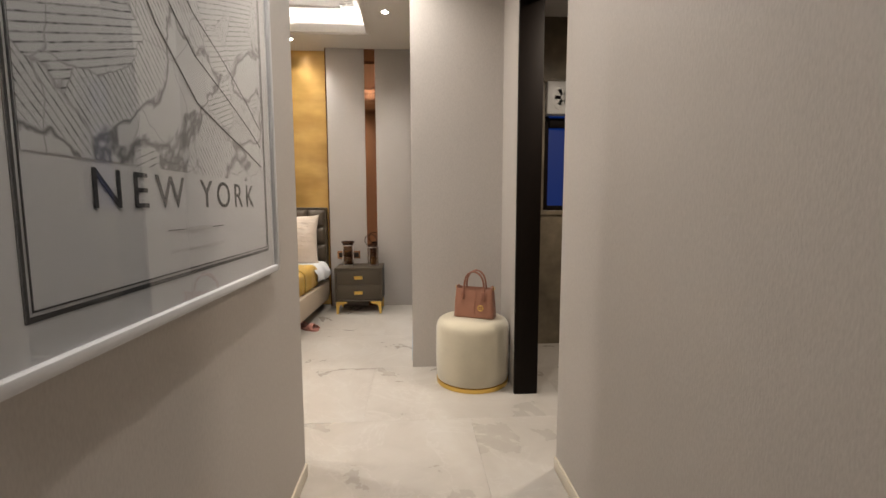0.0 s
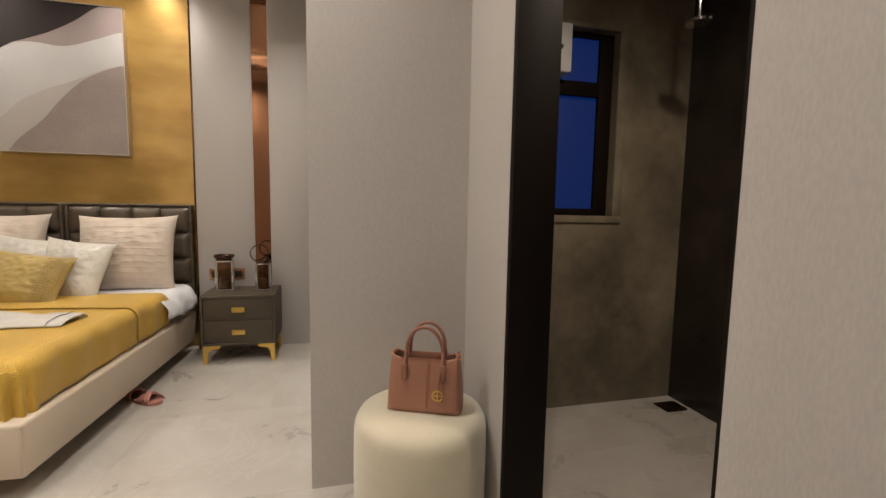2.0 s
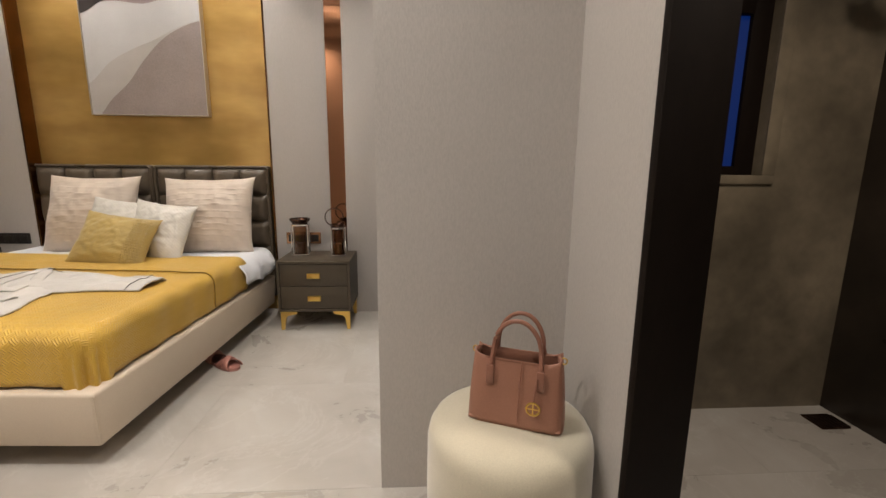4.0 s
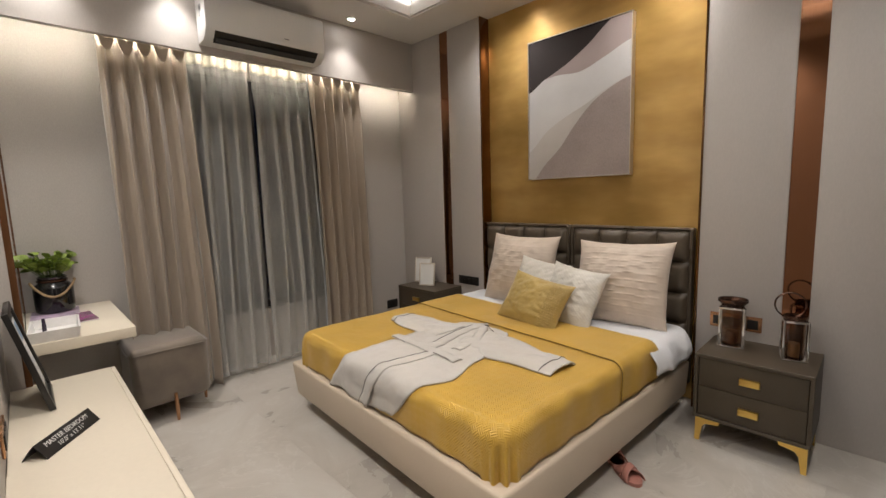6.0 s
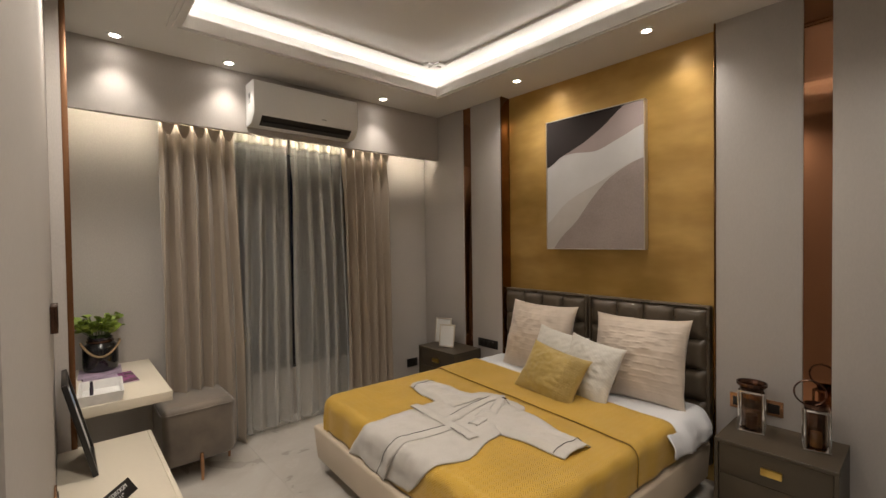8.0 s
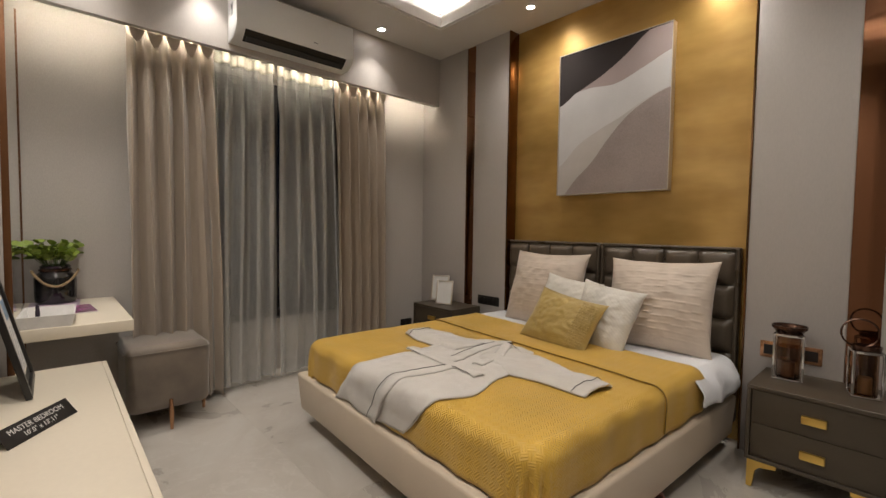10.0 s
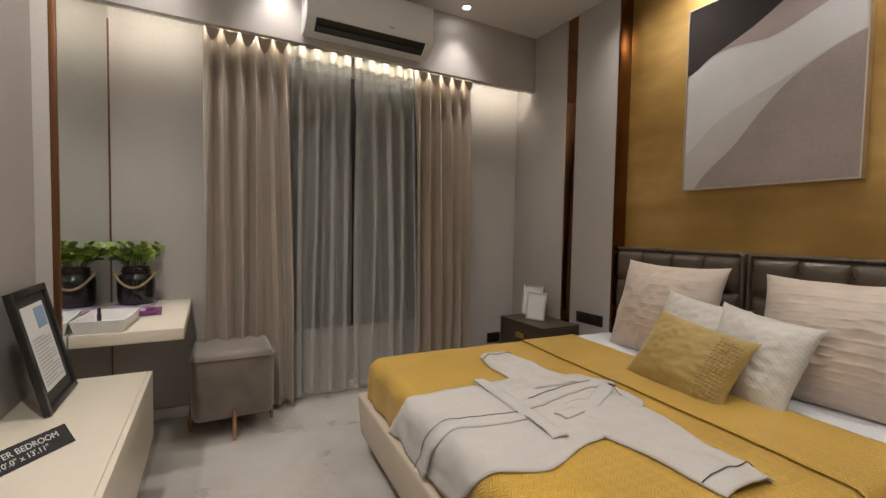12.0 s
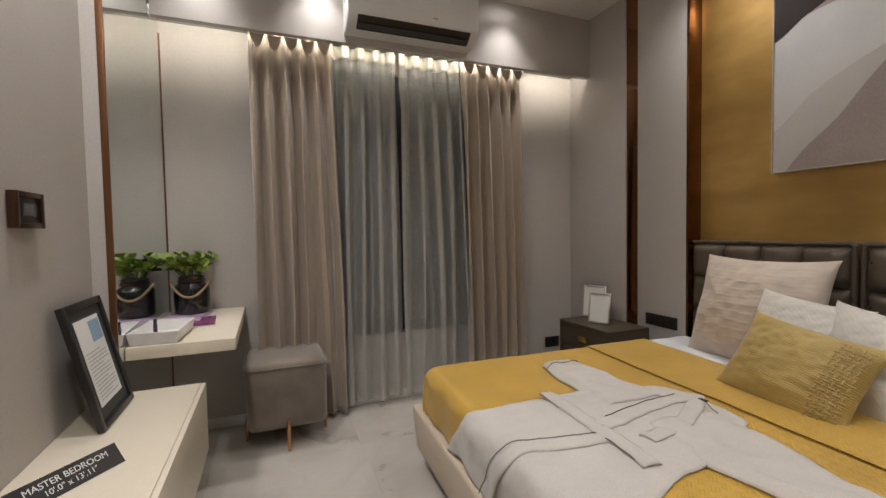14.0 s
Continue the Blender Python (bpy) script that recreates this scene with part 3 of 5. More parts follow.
def sheet_place(u, v):
    hang = 0.16 + 0.03 * noise.noise((v * 3, 0.5, 3)) - 0.05 * abs(2 * v - 1)
    x = QX0 - hang + u * (QX1 - QX0 + 2 * hang)
    p = on_bed(x, 5.02 + v * 0.525, -0.006)
    side = min(abs(p.x - QX0), abs(p.x - QX1))
    if side < 0.08:
        p.x += (0.055 + 0.035 * noise.noise((v * 4, u * 3, 8)) + 0.010 * noise.noise((v * 14, p.z * 20, 8))) * (1 if p.x > -2 else -1) * min(1, (QZ - p.z) * 10)
    p.z += 0.004 * noise.noise((x * 9, v * 6, 5))
    return p


thick(tagged(part("bed_sheet", sheet_grid(90, 40, sheet_place), SHEET, sharp=80, at=BEDROT), "crumpled white cotton sheet hanging at the pillow end", "bed sheet"), 0.004)


def cushion_mesh(w, h, d, seed, pleat=0.0, crumple=0.009, n=64):
    """A filled cushion: pinched corners, puffed middle, small creases."""
    bm = bmesh.new()
    for side in (1, -1):
        rows = []
        for j in range(n + 1):
            row = []
            for i in range(n + 1):
                u, v = 2 * i / n - 1, 2 * j / n - 1
                x = w / 2 * u * (1 - (0.085 + 0.02 * noise.noise((v * 2, seed, u))) * (1 - v * v) ** 0.8)
                y = h / 2 * v * (1 - (0.085 + 0.02 * noise.noise((u * 2, seed, v + 5))) * (1 - u * u) ** 0.8)
                k = (max(0.0, (1 - u * u) * (1 - v * v))) ** 0.56
                z = side * d / 2 * k
                e = min(1.0, k * 1.5)
                z += side * e * crumple * (noise.noise((u * 2.5 + seed, v * 2.5, seed)) + 0.6 * noise.noise((u * 6, v * 6 + seed, 1)))
                if pleat and side == 1:
                    col = math.floor(u * 4.5 + 0.25 * math.sin(v * 9))
                    across = max(0.0, math.sin(math.pi * ((u * 4.5 + 0.25 * math.sin(v * 9)) % 1.0))) ** 0.5
                    line = math.sin(v * 40 + 3.1 * noise.noise((col * 3.1, seed, v * 1.5)))
                    z += e * pleat * max(0.0, line) ** 5 * across * (0.55 + 0.45 * noise.noise((col * 1.7, v * 5, seed)))
                row.append(bm.verts.new((x, y, z)))
            rows.append(row)
        for a, b in zip(rows, rows[1:]):
            for i in range(n):
                bm.faces.new((a[i], a[i + 1], b[i + 1], b[i]))
    bmesh.ops.remove_doubles(bm, verts=bm.verts[:], dist=0.0004)
    return bm




def pleated(name, colour, across, row, depth, tint=0.12, rough=0.5, sheen=0.3, turn=0.0):
    """Cloth with short raised stitches in rows, in the cushion's own plane."""
    m, t, b = shader(name)
    v = coords(t, (1, 1, 1), (0, 0, radians(turn)))
    n = node(t, "ShaderNodeTexNoise", Scale=9.0, Detail=4.0)
    link(t, v, n.inputs["Vector"])
    bent = t.nodes.new("ShaderNodeVectorMath")
    bent.operation = "MULTIPLY_ADD"
    bent.inputs[1].default_value = (0.10, 0.030, 0)
    link(t, n.outputs["Color"], bent.inputs[0])
    link(t, v, bent.inputs[2])
    br = node(t, "ShaderNodeTexBrick", Scale=1.0)
    br.inputs["Brick Width"].default_value = across
    br.inputs["Row Height"].default_value = row
    br.inputs["Mortar Size"].default_value = row * 0.36
    br.inputs["Mortar Smooth"].default_value = 1.0
    br.inputs["Color1"].default_value = (1, 1, 1, 1)
    br.inputs["Color2"].default_value = (0.45, 0.45, 0.45, 1)
    br.inputs["Mortar"].default_value = (0, 0, 0, 1)
    link(t, bent.outputs["Vector"], br.inputs["Vector"])
    fine = node(t, "ShaderNodeTexNoise", Scale=260.0, Detail=2.0)
    link(t, v, fine.inputs["Vector"])
    c1 = ramp(t, n.outputs["Fac"], [(0.3, shade(colour, 0.92)), (0.7, shade(colour, 1.06))])
    c2 = ramp(t, br.outputs["Color"], [(0.0, (1 - tint,) * 3), (0.5, (1, 1, 1))])
    mix = t.nodes.new("ShaderNodeMix")
    mix.data_type, mix.blend_type = "RGBA", "MULTIPLY"
    mix.inputs["Factor"].default_value = 1.0
    link(t, c1, mix.inputs["A"])
    link(t, c2, mix.inputs["B"])
    link(t, mix.outputs["Result"], b.inputs["Base Color"])
    b.inputs["Roughness"].default_value = rough
    b.inputs["Sheen Weight"].default_value = sheen
    add = node(t, "ShaderNodeMath")
    add.operation = "MULTIPLY_ADD"
    add.inputs[1].default_value = 0.25
    link(t, fine.outputs["Fac"], add.inputs[0])
    link(t, br.outputs["Color"], add.inputs[2])
    bp = node(t, "ShaderNodeBump", Strength=depth, Distance=0.004)
    link(t, add.outputs["Value"], bp.inputs["Height"])
    link(t, bp.outputs["Normal"], b.inputs["Normal"])
    return m


CREAMSILK = pleated("cream_pleated_silk", (0.55, 0.46, 0.375), 0.085, 0.030, 0.06, 0.01)
WHITEEMB = pleated("white_embroidered", (0.57, 0.54, 0.48), 0.030, 0.016, 0.16, 0.04, 0.4, 0.2, 35)
MUSTARD = pleated("mustard_velvet", (0.41, 0.285, 0.075), 0.05, 0.009, 0.3, 0.12, 0.45, 0.3)


def cushion(w, h, d, seed, m, material, label, pleat=0.0):
    ob = part("cushion", cushion_mesh(w, h, d, seed, pleat, n=110 if pleat > 0.004 else 64), material, sharp=70)
    ob.matrix_world = m
    return tagged(ob, label, "cushion", "cushions on the bed")


cushion(0.67, 0.59, 0.26, 1.0, pose(-2.25, 5.43, 0.81, 73, 0, -4), CREAMSILK, "large square cream silk cushion against the headboard", 0.0045)
cushion(0.64, 0.58, 0.26, 2.0, pose(-1.412, 5.40, 0.81, 72, -1, 3), CREAMSILK, "large pleated cream silk cushion against the headboard", 0.007)
cushion(0.45, 0.43, 0.16, 3.0, pose(-1.945, 5.22, 0.738, 66, 5, -6), WHITEEMB, "small white embroidered cushion behind a gold one", 0.002)
cushion(0.44, 0.43, 0.16, 4.0, pose(-1.65, 5.17, 0.725, 64, 6, -8), WHITEEMB, "small white embroidered cushion with sparkling thread", 0.002)
gold_cushion = cushion(0.50, 0.37, 0.16, 5.0, pose(-1.835, 5.01, 0.690, 58, 7, -6), MUSTARD, "mustard gold cushion with a woven basket corner")
weave = boxes(*[(0.118 + 0.021 * i + (0.0 if (i + k) % 2 else 0.0055), 0.118 + 0.021 * i + (0.019 if (i + k) % 2 else 0.0125), -0.155 + 0.017 * k + (0.004 if (i + k) % 2 else 0.0), -0.155 + 0.017 * k + (0.011 if (i + k) % 2 else 0.016), 0.0, 0.004) for i in range(5) for k in range(18)], bevel=0.0015, segments=1)
for v in weave.verts:
    u, w = v.co.x / 0.252, v.co.y / 0.18
    v.co.z += 0.075 * (max(0.0, (1 - u * u) * (1 - w * w))) ** 0.42 + 0.001
part("woven_corner", weave, MUSTARD, gold_cushion, "raised basket weave corner")

# ---- robe on the bed ----
robe = thing("bathrobe", BEDROT, "off-white terry bathrobe with dark piping laid out on the bedspread", "bathrobe")


def laid(x, y, off):
    p = BEDBACK @ Vector((x, y, 0))
    return on_bed(p.x, p.y, off)


def crease(x, y, k=1.0):
    return k * (0.007 * noise.noise((x * 7, y * 5, 7)) + 0.006 * abs(noise.noise((x * 3.3 + y * 2, y * 9, 9))) + 0.005 * noise.noise((x * 17, y * 15, 2)) + 0.002 * noise.noise((x * 40, y * 38, 5)))


def body_place(u, v):
    y = 3.592 + 0.012 * math.sin(u * 9) + v * 1.08
    drape, k = math.sin(math.pi / 2 * min(1.0, v / 0.34)), min(1.0, max(0.0, v - 0.34) / 0.21)
    half = 0.315 + 0.025 * drape - 0.03 * k - 0.11 * max(0.0, (v - 0.55) / 0.45) ** 1.5
    cx = -2.14 + 0.23 * drape - 0.03 * k - 0.03 * max(0.0, v - 0.55) * 2
    x = cx + (2 * u - 1) * half * (1 + 0.02 * math.sin(v * 21))
    e = min(u, 1 - u, 0.5 * v + 0.02, (1 - v) * 0.8 + 0.02)
    return laid(x, y - 0.05 * abs(2 * u - 1) ** 2 * v, 0.008 + 0.014 * min(1, e * 9) + crease(x, y))


thick(part("robe_body", sheet_grid(50, 80, body_place), ROBE, robe, "", 80), 0.008)


def sleeve(x0, y0, x1, y1, w0, w1, seed):
    d = Vector((x1 - x0, y1 - y0, 0))
    n = Vector((-d.y, d.x, 0)).normalized()

    def place(u, v):
        p = Vector((x0, y0, 0)) + d * v + n * (2 * u - 1) * (w0 + (w1 - w0) * v) / 2 * (1 + 0.06 * math.sin(v * 11 + seed))
        e = min(u, 1 - u)
        return laid(p.x, p.y, 0.010 + 0.020 * min(1, e * 6) + crease(p.x, p.y + seed, 1.2) * min(1, e * 8))
    thick(part("sleeve", sheet_grid(26, 44, place), ROBE, robe, "", 80), 0.008)
    cuff = [place(i / 26, 0.90) + Vector((0, 0, 0.004)) for i in range(27)]
    part("cuff_piping", tube(cuff, 0.0017, 5), PIPING, robe, "thin dark piping")


sleeve(-2.05, 4.42, -2.585, 4.45, 0.32, 0.19, 0.0)
sleeve(-1.87, 4.44, -1.245, 4.375, 0.38, 0.195, 4.0)


def strip_on(points, width, height, name, material, label=""):
    """A soft band of cloth along a line on the bed."""
    pts = [Vector((x, y, 0)) for x, y in points]
    n_seg = 40

    def place(u, v):
        f = v * (len(pts) - 1)
        i = min(int(f), len(pts) - 2)
        p = pts[i].lerp(pts[i + 1], f - i)
        d = (pts[i + 1] - pts[i]).normalized()
        q = p + Vector((-d.y, d.x, 0)) * (u - 0.5) * width
        e = min(u, 1 - u)
        return laid(q.x, q.y, 0.0265 + height * min(1, e * 5) + crease(q.x, q.y))
    return thick(part(name, sheet_grid(8, n_seg, place), material, robe, label, 80), 0.005)


def pipe_on(points, height=0.0335):
    pts = [Vector((x, y, 0)) for x, y in points]
    line = []
    for i in range(len(pts) - 1):
        for k in range(12):
            p = pts[i].lerp(pts[i + 1], k / 12)
            line.append(laid(p.x, p.y, height + crease(p.x, p.y)))
    part("piping", tube(line, 0.0016, 5), PIPING, robe, "thin dark piping")


strip_on([(-2.06, 3.595), (-1.93, 3.775), (-1.875, 3.93), (-1.855, 4.11)], 0.062, 0.005, "front_band", ROBE)
strip_on([(-1.93, 4.12), (-1.965, 4.3), (-1.99, 4.5), (-1.985, 4.64)], 0.075, 0.006, "collar", ROBE, "shawl collar")
strip_on([(-1.80, 4.20), (-1.83, 4.4), (-1.91, 4.56), (-1.975, 4.645)], 0.06, 0.004, "collar", ROBE, "shawl collar")
strip_on([(-2.245, 4.135), (-1.95, 4.115), (-1.675, 4.085)], 0.066, 0.006, "belt", ROBE, "cloth belt across the waist")
pipe_on([(-2.093, 3.597), (-1.964, 3.785), (-1.908, 3.93), (-1.888, 4.085)])
pipe_on([(-1.972, 4.19), (-2.005, 4.4), (-2.022, 4.60)])
pipe_on([(-2.235, 4.095), (-2.08, 4.078)])
pipe_on([(-1.84, 4.068), (-1.69, 4.046)])
pipe_on([(-1.90, 4.60), (-1.82, 4.56)])
part("label_tab", boxes((-1.885, -1.852, 4.605, 4.619, QZ + 0.040, QZ + 0.043)), BLACK, robe, "small dark neck label")

# ---- slippers ----
SLIP = paint("dusty_pink_leather", (0.42, 0.185, 0.145), 0.5, 0, (8, 0.1), (150, 0.12), 0.2)


def slipper(m):
    root = thing("slipper", m, "dusty pink open-toe slipper with crossed straps on the floor", "slipper", "pair of slippers")
    sole = bmesh.new()
    ring = []
    for i in range(28):
        a = 2 * math.pi * i / 28
        y = 0.125 * math.sin(a)
        ring.append(((0.046 + 0.012 * math.sin(a)) * math.cos(a), y))
    for z in (0.0, 0.018):
        for x, y in ring:
            sole.verts.new((x, y, z))
    sole.verts.ensure_lookup_table()
    for i in range(28):
        sole.faces.new([sole.verts[k] for k in (i, (i + 1) % 28, 28 + (i + 1) % 28, 28 + i)])
    sole.faces.new(sole.verts[:28])
    sole.faces.new(sole.verts[28:])
    part("sole", sole, SLIP, root)
    for s in (1, -1):
        def strap(u, v, s=s):
            a = math.pi * v
            return Vector((0.050 * math.cos(a), 0.045 + s * (0.5 - v) * 0.07 + (u - 0.5) * 0.045, 0.012 + (0.048 + 0.004 * s) * math.sin(a)))
        thick(part("strap", sheet_grid(4, 16, strap), SLIP, root), 0.004)


slipper(pose(-1.045, 4.63, 0.0, 0, 0, 236))
slipper(pose(-1.16, 4.73, 0.0, 0, 0, 226))

# ---- nightstands ----


def leg_bracket(flip):
    pts = [(0.0, 0.0), (0.022, 0.0), (0.034, 0.085), (0.05, 0.105), (0.115, 0.118), (0.12, 0.14), (0.0, 0.14)]
    bm = bmesh.new()
    for y in (0.0, 0.025):
        for x, z in pts:
            bm.verts.new((flip * x, y, z))
    bm.verts.ensure_lookup_table()
    n = len(pts)
    for i in range(n):
        bm.faces.new([bm.verts[k] for k in (i, (i + 1) % n, n + (i + 1) % n, n + i)])
    bm.faces.new(bm.verts[:n])
    bm.faces.new(bm.verts[n:])
    return bm


def nightstand(x0, x1, y0, label, rise=0.0):
    w = x1 - x0
    root = thing("nightstand", pose(x0, y0, 0), label, "nightstand", "nightstands beside the bed")
    lift = Matrix.Translation((0, 0, rise))
    d = YH - 0.003 - y0
    for name, board in (("top_board", (0, w, 0.0, d, 0.492, 0.512)), ("bottom_board", (0, w, 0.0, d, 0.14, 0.158)), ("side_panel", (0, 0.018, 0.0, d, 0.158, 0.492)),
                        ("side_panel", (w - 0.018, w, 0.0, d, 0.158, 0.492)), ("back_panel", (0.018, w - 0.018, d - 0.012, d, 0.158, 0.492))):
        part(name, boxes(board, bevel=0.002, segments=1), TAUPE, root, at=lift)
    for z0, z1, zh in ((0.3265, 0.489, 0.405), (0.161, 0.3235, 0.238)):
        dr = part("drawer", boxes((0.021, w - 0.021, 0.008, d - 0.02, z0, z1), bevel=0.002), TAUPE, root, at=lift)
        part("handle", boxes((w / 2 - 0.045, w / 2 + 0.045, -0.012, 0.008, zh - 0.018, zh + 0.018), bevel=0.003), BRASS, dr, "flat brass handle")
    for y in (0.012, d - 0.04):
        part("leg", leg_bracket(1), BRASS, root, "tapered brass leg", at=Matrix.Translation((0.01, y, 0)) @ Matrix.Diagonal((1, 1, (0.14 + rise) / 0.14, 1)))
        part("leg", leg_bracket(-1), BRASS, root, "tapered brass leg", at=Matrix.Translation((w - 0.01, y, 0)) @ Matrix.Diagonal((1, 1, (0.14 + rise) / 0.14, 1)))


nightstand(-0.892, -0.378, 5.185, "dark taupe two-drawer nightstand with brass handles beside the wardrobe")
nightstand(-3.59, -3.055, 5.225, "dark taupe two-drawer nightstand with brass handles beside the curtains", 0.036)

# lanterns
AMBER = glass("smoky_amber_glass", (0.62, 0.46, 0.34), 0.02)
WAX = paint("brown_wax", (0.20, 0.11, 0.06), 0.5)
GOLDWAX = paint("gold_wax", (0.45, 0.30, 0.12), 0.45, 0.3)
BRONZE = paint("dark_bronze", (0.12, 0.065, 0.045), 0.25, 0.9, (5, 0.1), (90, 0.1), 0.03)


def lantern(m, w, h, cyl_r, cyl_h, ring, hoop, label):
    root = thing("lantern", m, label, "lantern", "lanterns on the nightstand")
    a = w / 2
    part("base_plate", boxes((-a, a, -a, a, 0.002, 0.012), bevel=0.002), CHROME, root, "chrome base plate")
    for x in (-a + 0.005, a - 0.005):
        for y in (-a + 0.005, a - 0.005):
            part("post", boxes((x - 0.005, x + 0.005, y - 0.005, y + 0.005, 0.012, h), bevel=0.001), CHROME, root, "chrome post")
    part("top_frame", boxes(*ring_boxes(-a, a, -a, a, 0.011, h, h + 0.011), bevel=0.001), CHROME, root, "chrome top frame")
    cyl = lathe([(cyl_r, 0.013), (cyl_r, cyl_h), (cyl_r - 0.003, cyl_h), (cyl_r - 0.003, 0.016)], 32)
    part("glass_cylinder", cyl, AMBER, root, "smoky amber glass cylinder")
    part("candle", lathe([(cyl_r * 0.55, 0.017), (cyl_r * 0.55, 0.085), (cyl_r * 0.5, 0.09), (0.002, 0.088)], 24), GOLDWAX if hoop else WAX, root, "pillar candle")
    if ring:
        part("glass_rim", lathe([(cyl_r + 0.001, cyl_h - 0.03), (ring - 0.012, cyl_h - 0.012), (ring, cyl_h), (ring, cyl_h + 0.014), (ring - 0.006, cyl_h + 0.014), (ring - 0.008, cyl_h + 0.002), (cyl_r - 0.002, cyl_h - 0.026)], 40), BRONZE, root, "wide dark bronze rim")
    if hoop:
        part("collar", lathe([(cyl_r + 0.004, cyl_h - 0.01), (cyl_r + 0.008, cyl_h + 0.012), (cyl_r + 0.001, cyl_h + 0.012), (cyl_r + 0.001, cyl_h - 0.008)], 32), BRONZE, root, "dark bronze collar")
        part("hoop_handle", tube([(-0.025 + 0.065 * math.sin(t), 0.0, cyl_h + 0.065 + 0.065 * math.cos(t)) for t in [0.35 + i * (2 * math.pi - 0.7) / 40 + math.pi - 0.0 for i in range(41)]], 0.0045, 6), BRONZE, root, "thin dark bronze hoop handle")


lantern(pose(-0.775, 5.435, 0.512, 0, 0, 8), 0.125, 0.225, 0.050, 0.262, 0.074, False, "chrome and amber glass candle lantern with a wide bronze rim")
lantern(pose(-0.490, 5.405, 0.512, 0, 0, 14), 0.110, 0.205, 0.045, 0.225, 0, True, "chrome and amber glass candle lantern with a hoop handle")

# picture frames on the other nightstand
SILVER = paint("champagne_metal", (0.62, 0.56, 0.48), 0.3, 0.7, (4, 0.05), (80, 0.05), 0.02)
PAPER = paint("white_paper", (0.70, 0.69, 0.66), 0.7, 0, (3, 0.03), (90, 0.03), 0.02)


def photo_frame(m, w, h, lean, label):
    root = thing("photo_frame", m, label, "photo frame", "photo frames on the nightstand")
    tilt = pose(0, 0, 0, -lean)
    b = 0.013
    part("frame_border", boxes((-w / 2, -w / 2 + b, -0.012, 0, 0, h), (w / 2 - b, w / 2, -0.012, 0, 0, h), (-w / 2 + b, w / 2 - b, -0.012, 0, 0, b), (-w / 2 + b, w / 2 - b, -0.012, 0, h - b, h), bevel=0.002), SILVER, root, at=tilt)
    part("picture", boxes((-w / 2 + b, w / 2 - b, -0.006, -0.002, b, h - b)), PAPER, root, "blank white print", at=tilt)
    part("stand", boxes((-0.02, 0.02, -0.001, 0.002, 0, h * 0.75)), SILVER, root, at=pose(0, 0.07, 0.0, 18 - lean))


photo_frame(pose(-3.50, 5.475, 0.549, 0, 0, 22), 0.185, 0.255, 10, "champagne metal photo frame with a white print, the taller one")
photo_frame(pose(-3.325, 5.375, 0.549, 0, 0, 26), 0.165, 0.225, 10, "champagne metal photo frame with a white print, the shorter one")

# switch plates
COPPERSATIN = paint("satin_copper", (0.55, 0.30, 0.16), 0.25, 0.9, (3, 0.05), (120, 0.05), 0.02)


def switch_plate(m, w, h, n, border, label):
    root = thing("switch_plate", m, label, "switch plate")
    part("backplate", boxes((-w / 2, w / 2, -0.009, -0.0005, -h / 2, h / 2), bevel=0.003), border, root)
    pitch = (w - 0.03) / n
    for i in range(n):
        x = -w / 2 + 0.015 + pitch * i
        part("rocker", boxes((x + 0.002, x + pitch - 0.002, -0.013, -0.009, -h / 2 + 0.018, h / 2 - 0.018), bevel=0.0015), BLACK, root)


switch_plate(pose(-0.79, YH, 0.615), 0.265, 0.09, 4, COPPERSATIN, "copper bordered black switch plate behind the lantern")
switch_plate(pose(-2.957, YH, 0.613), 0.255, 0.082, 4, BLACK, "black switch plate on the panel beside the bed")
switch_plate(pose(XB, 5.38, 0.275, 0, 0, 90), 0.14, 0.09, 2, BLACK, "black socket plate low on the window wall")
control = thing("control_plate", pose(-2.395, YTV, 1.335, 0, 0, 180), "bronze framed control plate with a dark screen on the wallpaper", "control plate")
part("bezel", boxes(*[(a, b, -0.024, -0.0005, c, d) for a, b, c, d in ((-0.08, -0.062, -0.052, 0.052), (0.062, 0.08, -0.052, 0.052), (-0.062, 0.062, -0.052, -0.036), (-0.062, 0.062, 0.036, 0.052))], bevel=0.003), BRONZE, control, "bronze bezel")
part("screen", boxes((-0.062, 0.062, -0.018, -0.001, -0.036, 0.036), bevel=0.002), BLACK, control, "dark glass screen")
part("button", boxes((-0.035, 0.035, -0.0205, -0.0181, -0.018, 0.02), bevel=0.001), paint("grey_display", (0.10, 0.10, 0.105), 0.25), control, "grey display")
switch_plate(pose(-2.105, YTV, 0.715, 0, 0, 180), 0.17, 0.085, 3, COPPERSATIN, "copper framed socket plate above the ledge")

# ---- painting ----
PAX0, PAX1, PAZ0, PAZ1 = -2.306, -1.466, 1.534, 2.622
painting = thing("painting", pose(PAX0, 5.645, PAZ0), "abstract canvas of dark brown, white and mauve waves", "painting")
PW, PH = PAX1 - PAX0, PAZ1 - PAZ0
part("canvas", boxes((0.006, PW - 0.006, 0.006, 0.054, 0.006, PH - 0.006)), paint("canvas_white", (0.56, 0.545, 0.54), 0.6, 0, (2.5, 0.08), (200, 0.08), 0.2), painting)
part("slim_frame", boxes(*[(a, b, -0.001, 0.052, c, d) for a, b, c, d in ((0, 0.006, 0, PH), (PW - 0.006, PW, 0, PH), (0.006, PW - 0.006, 0, 0.006), (0.006, PW - 0.006, PH - 0.006, PH))]), SILVER, painting, "slim pale frame")


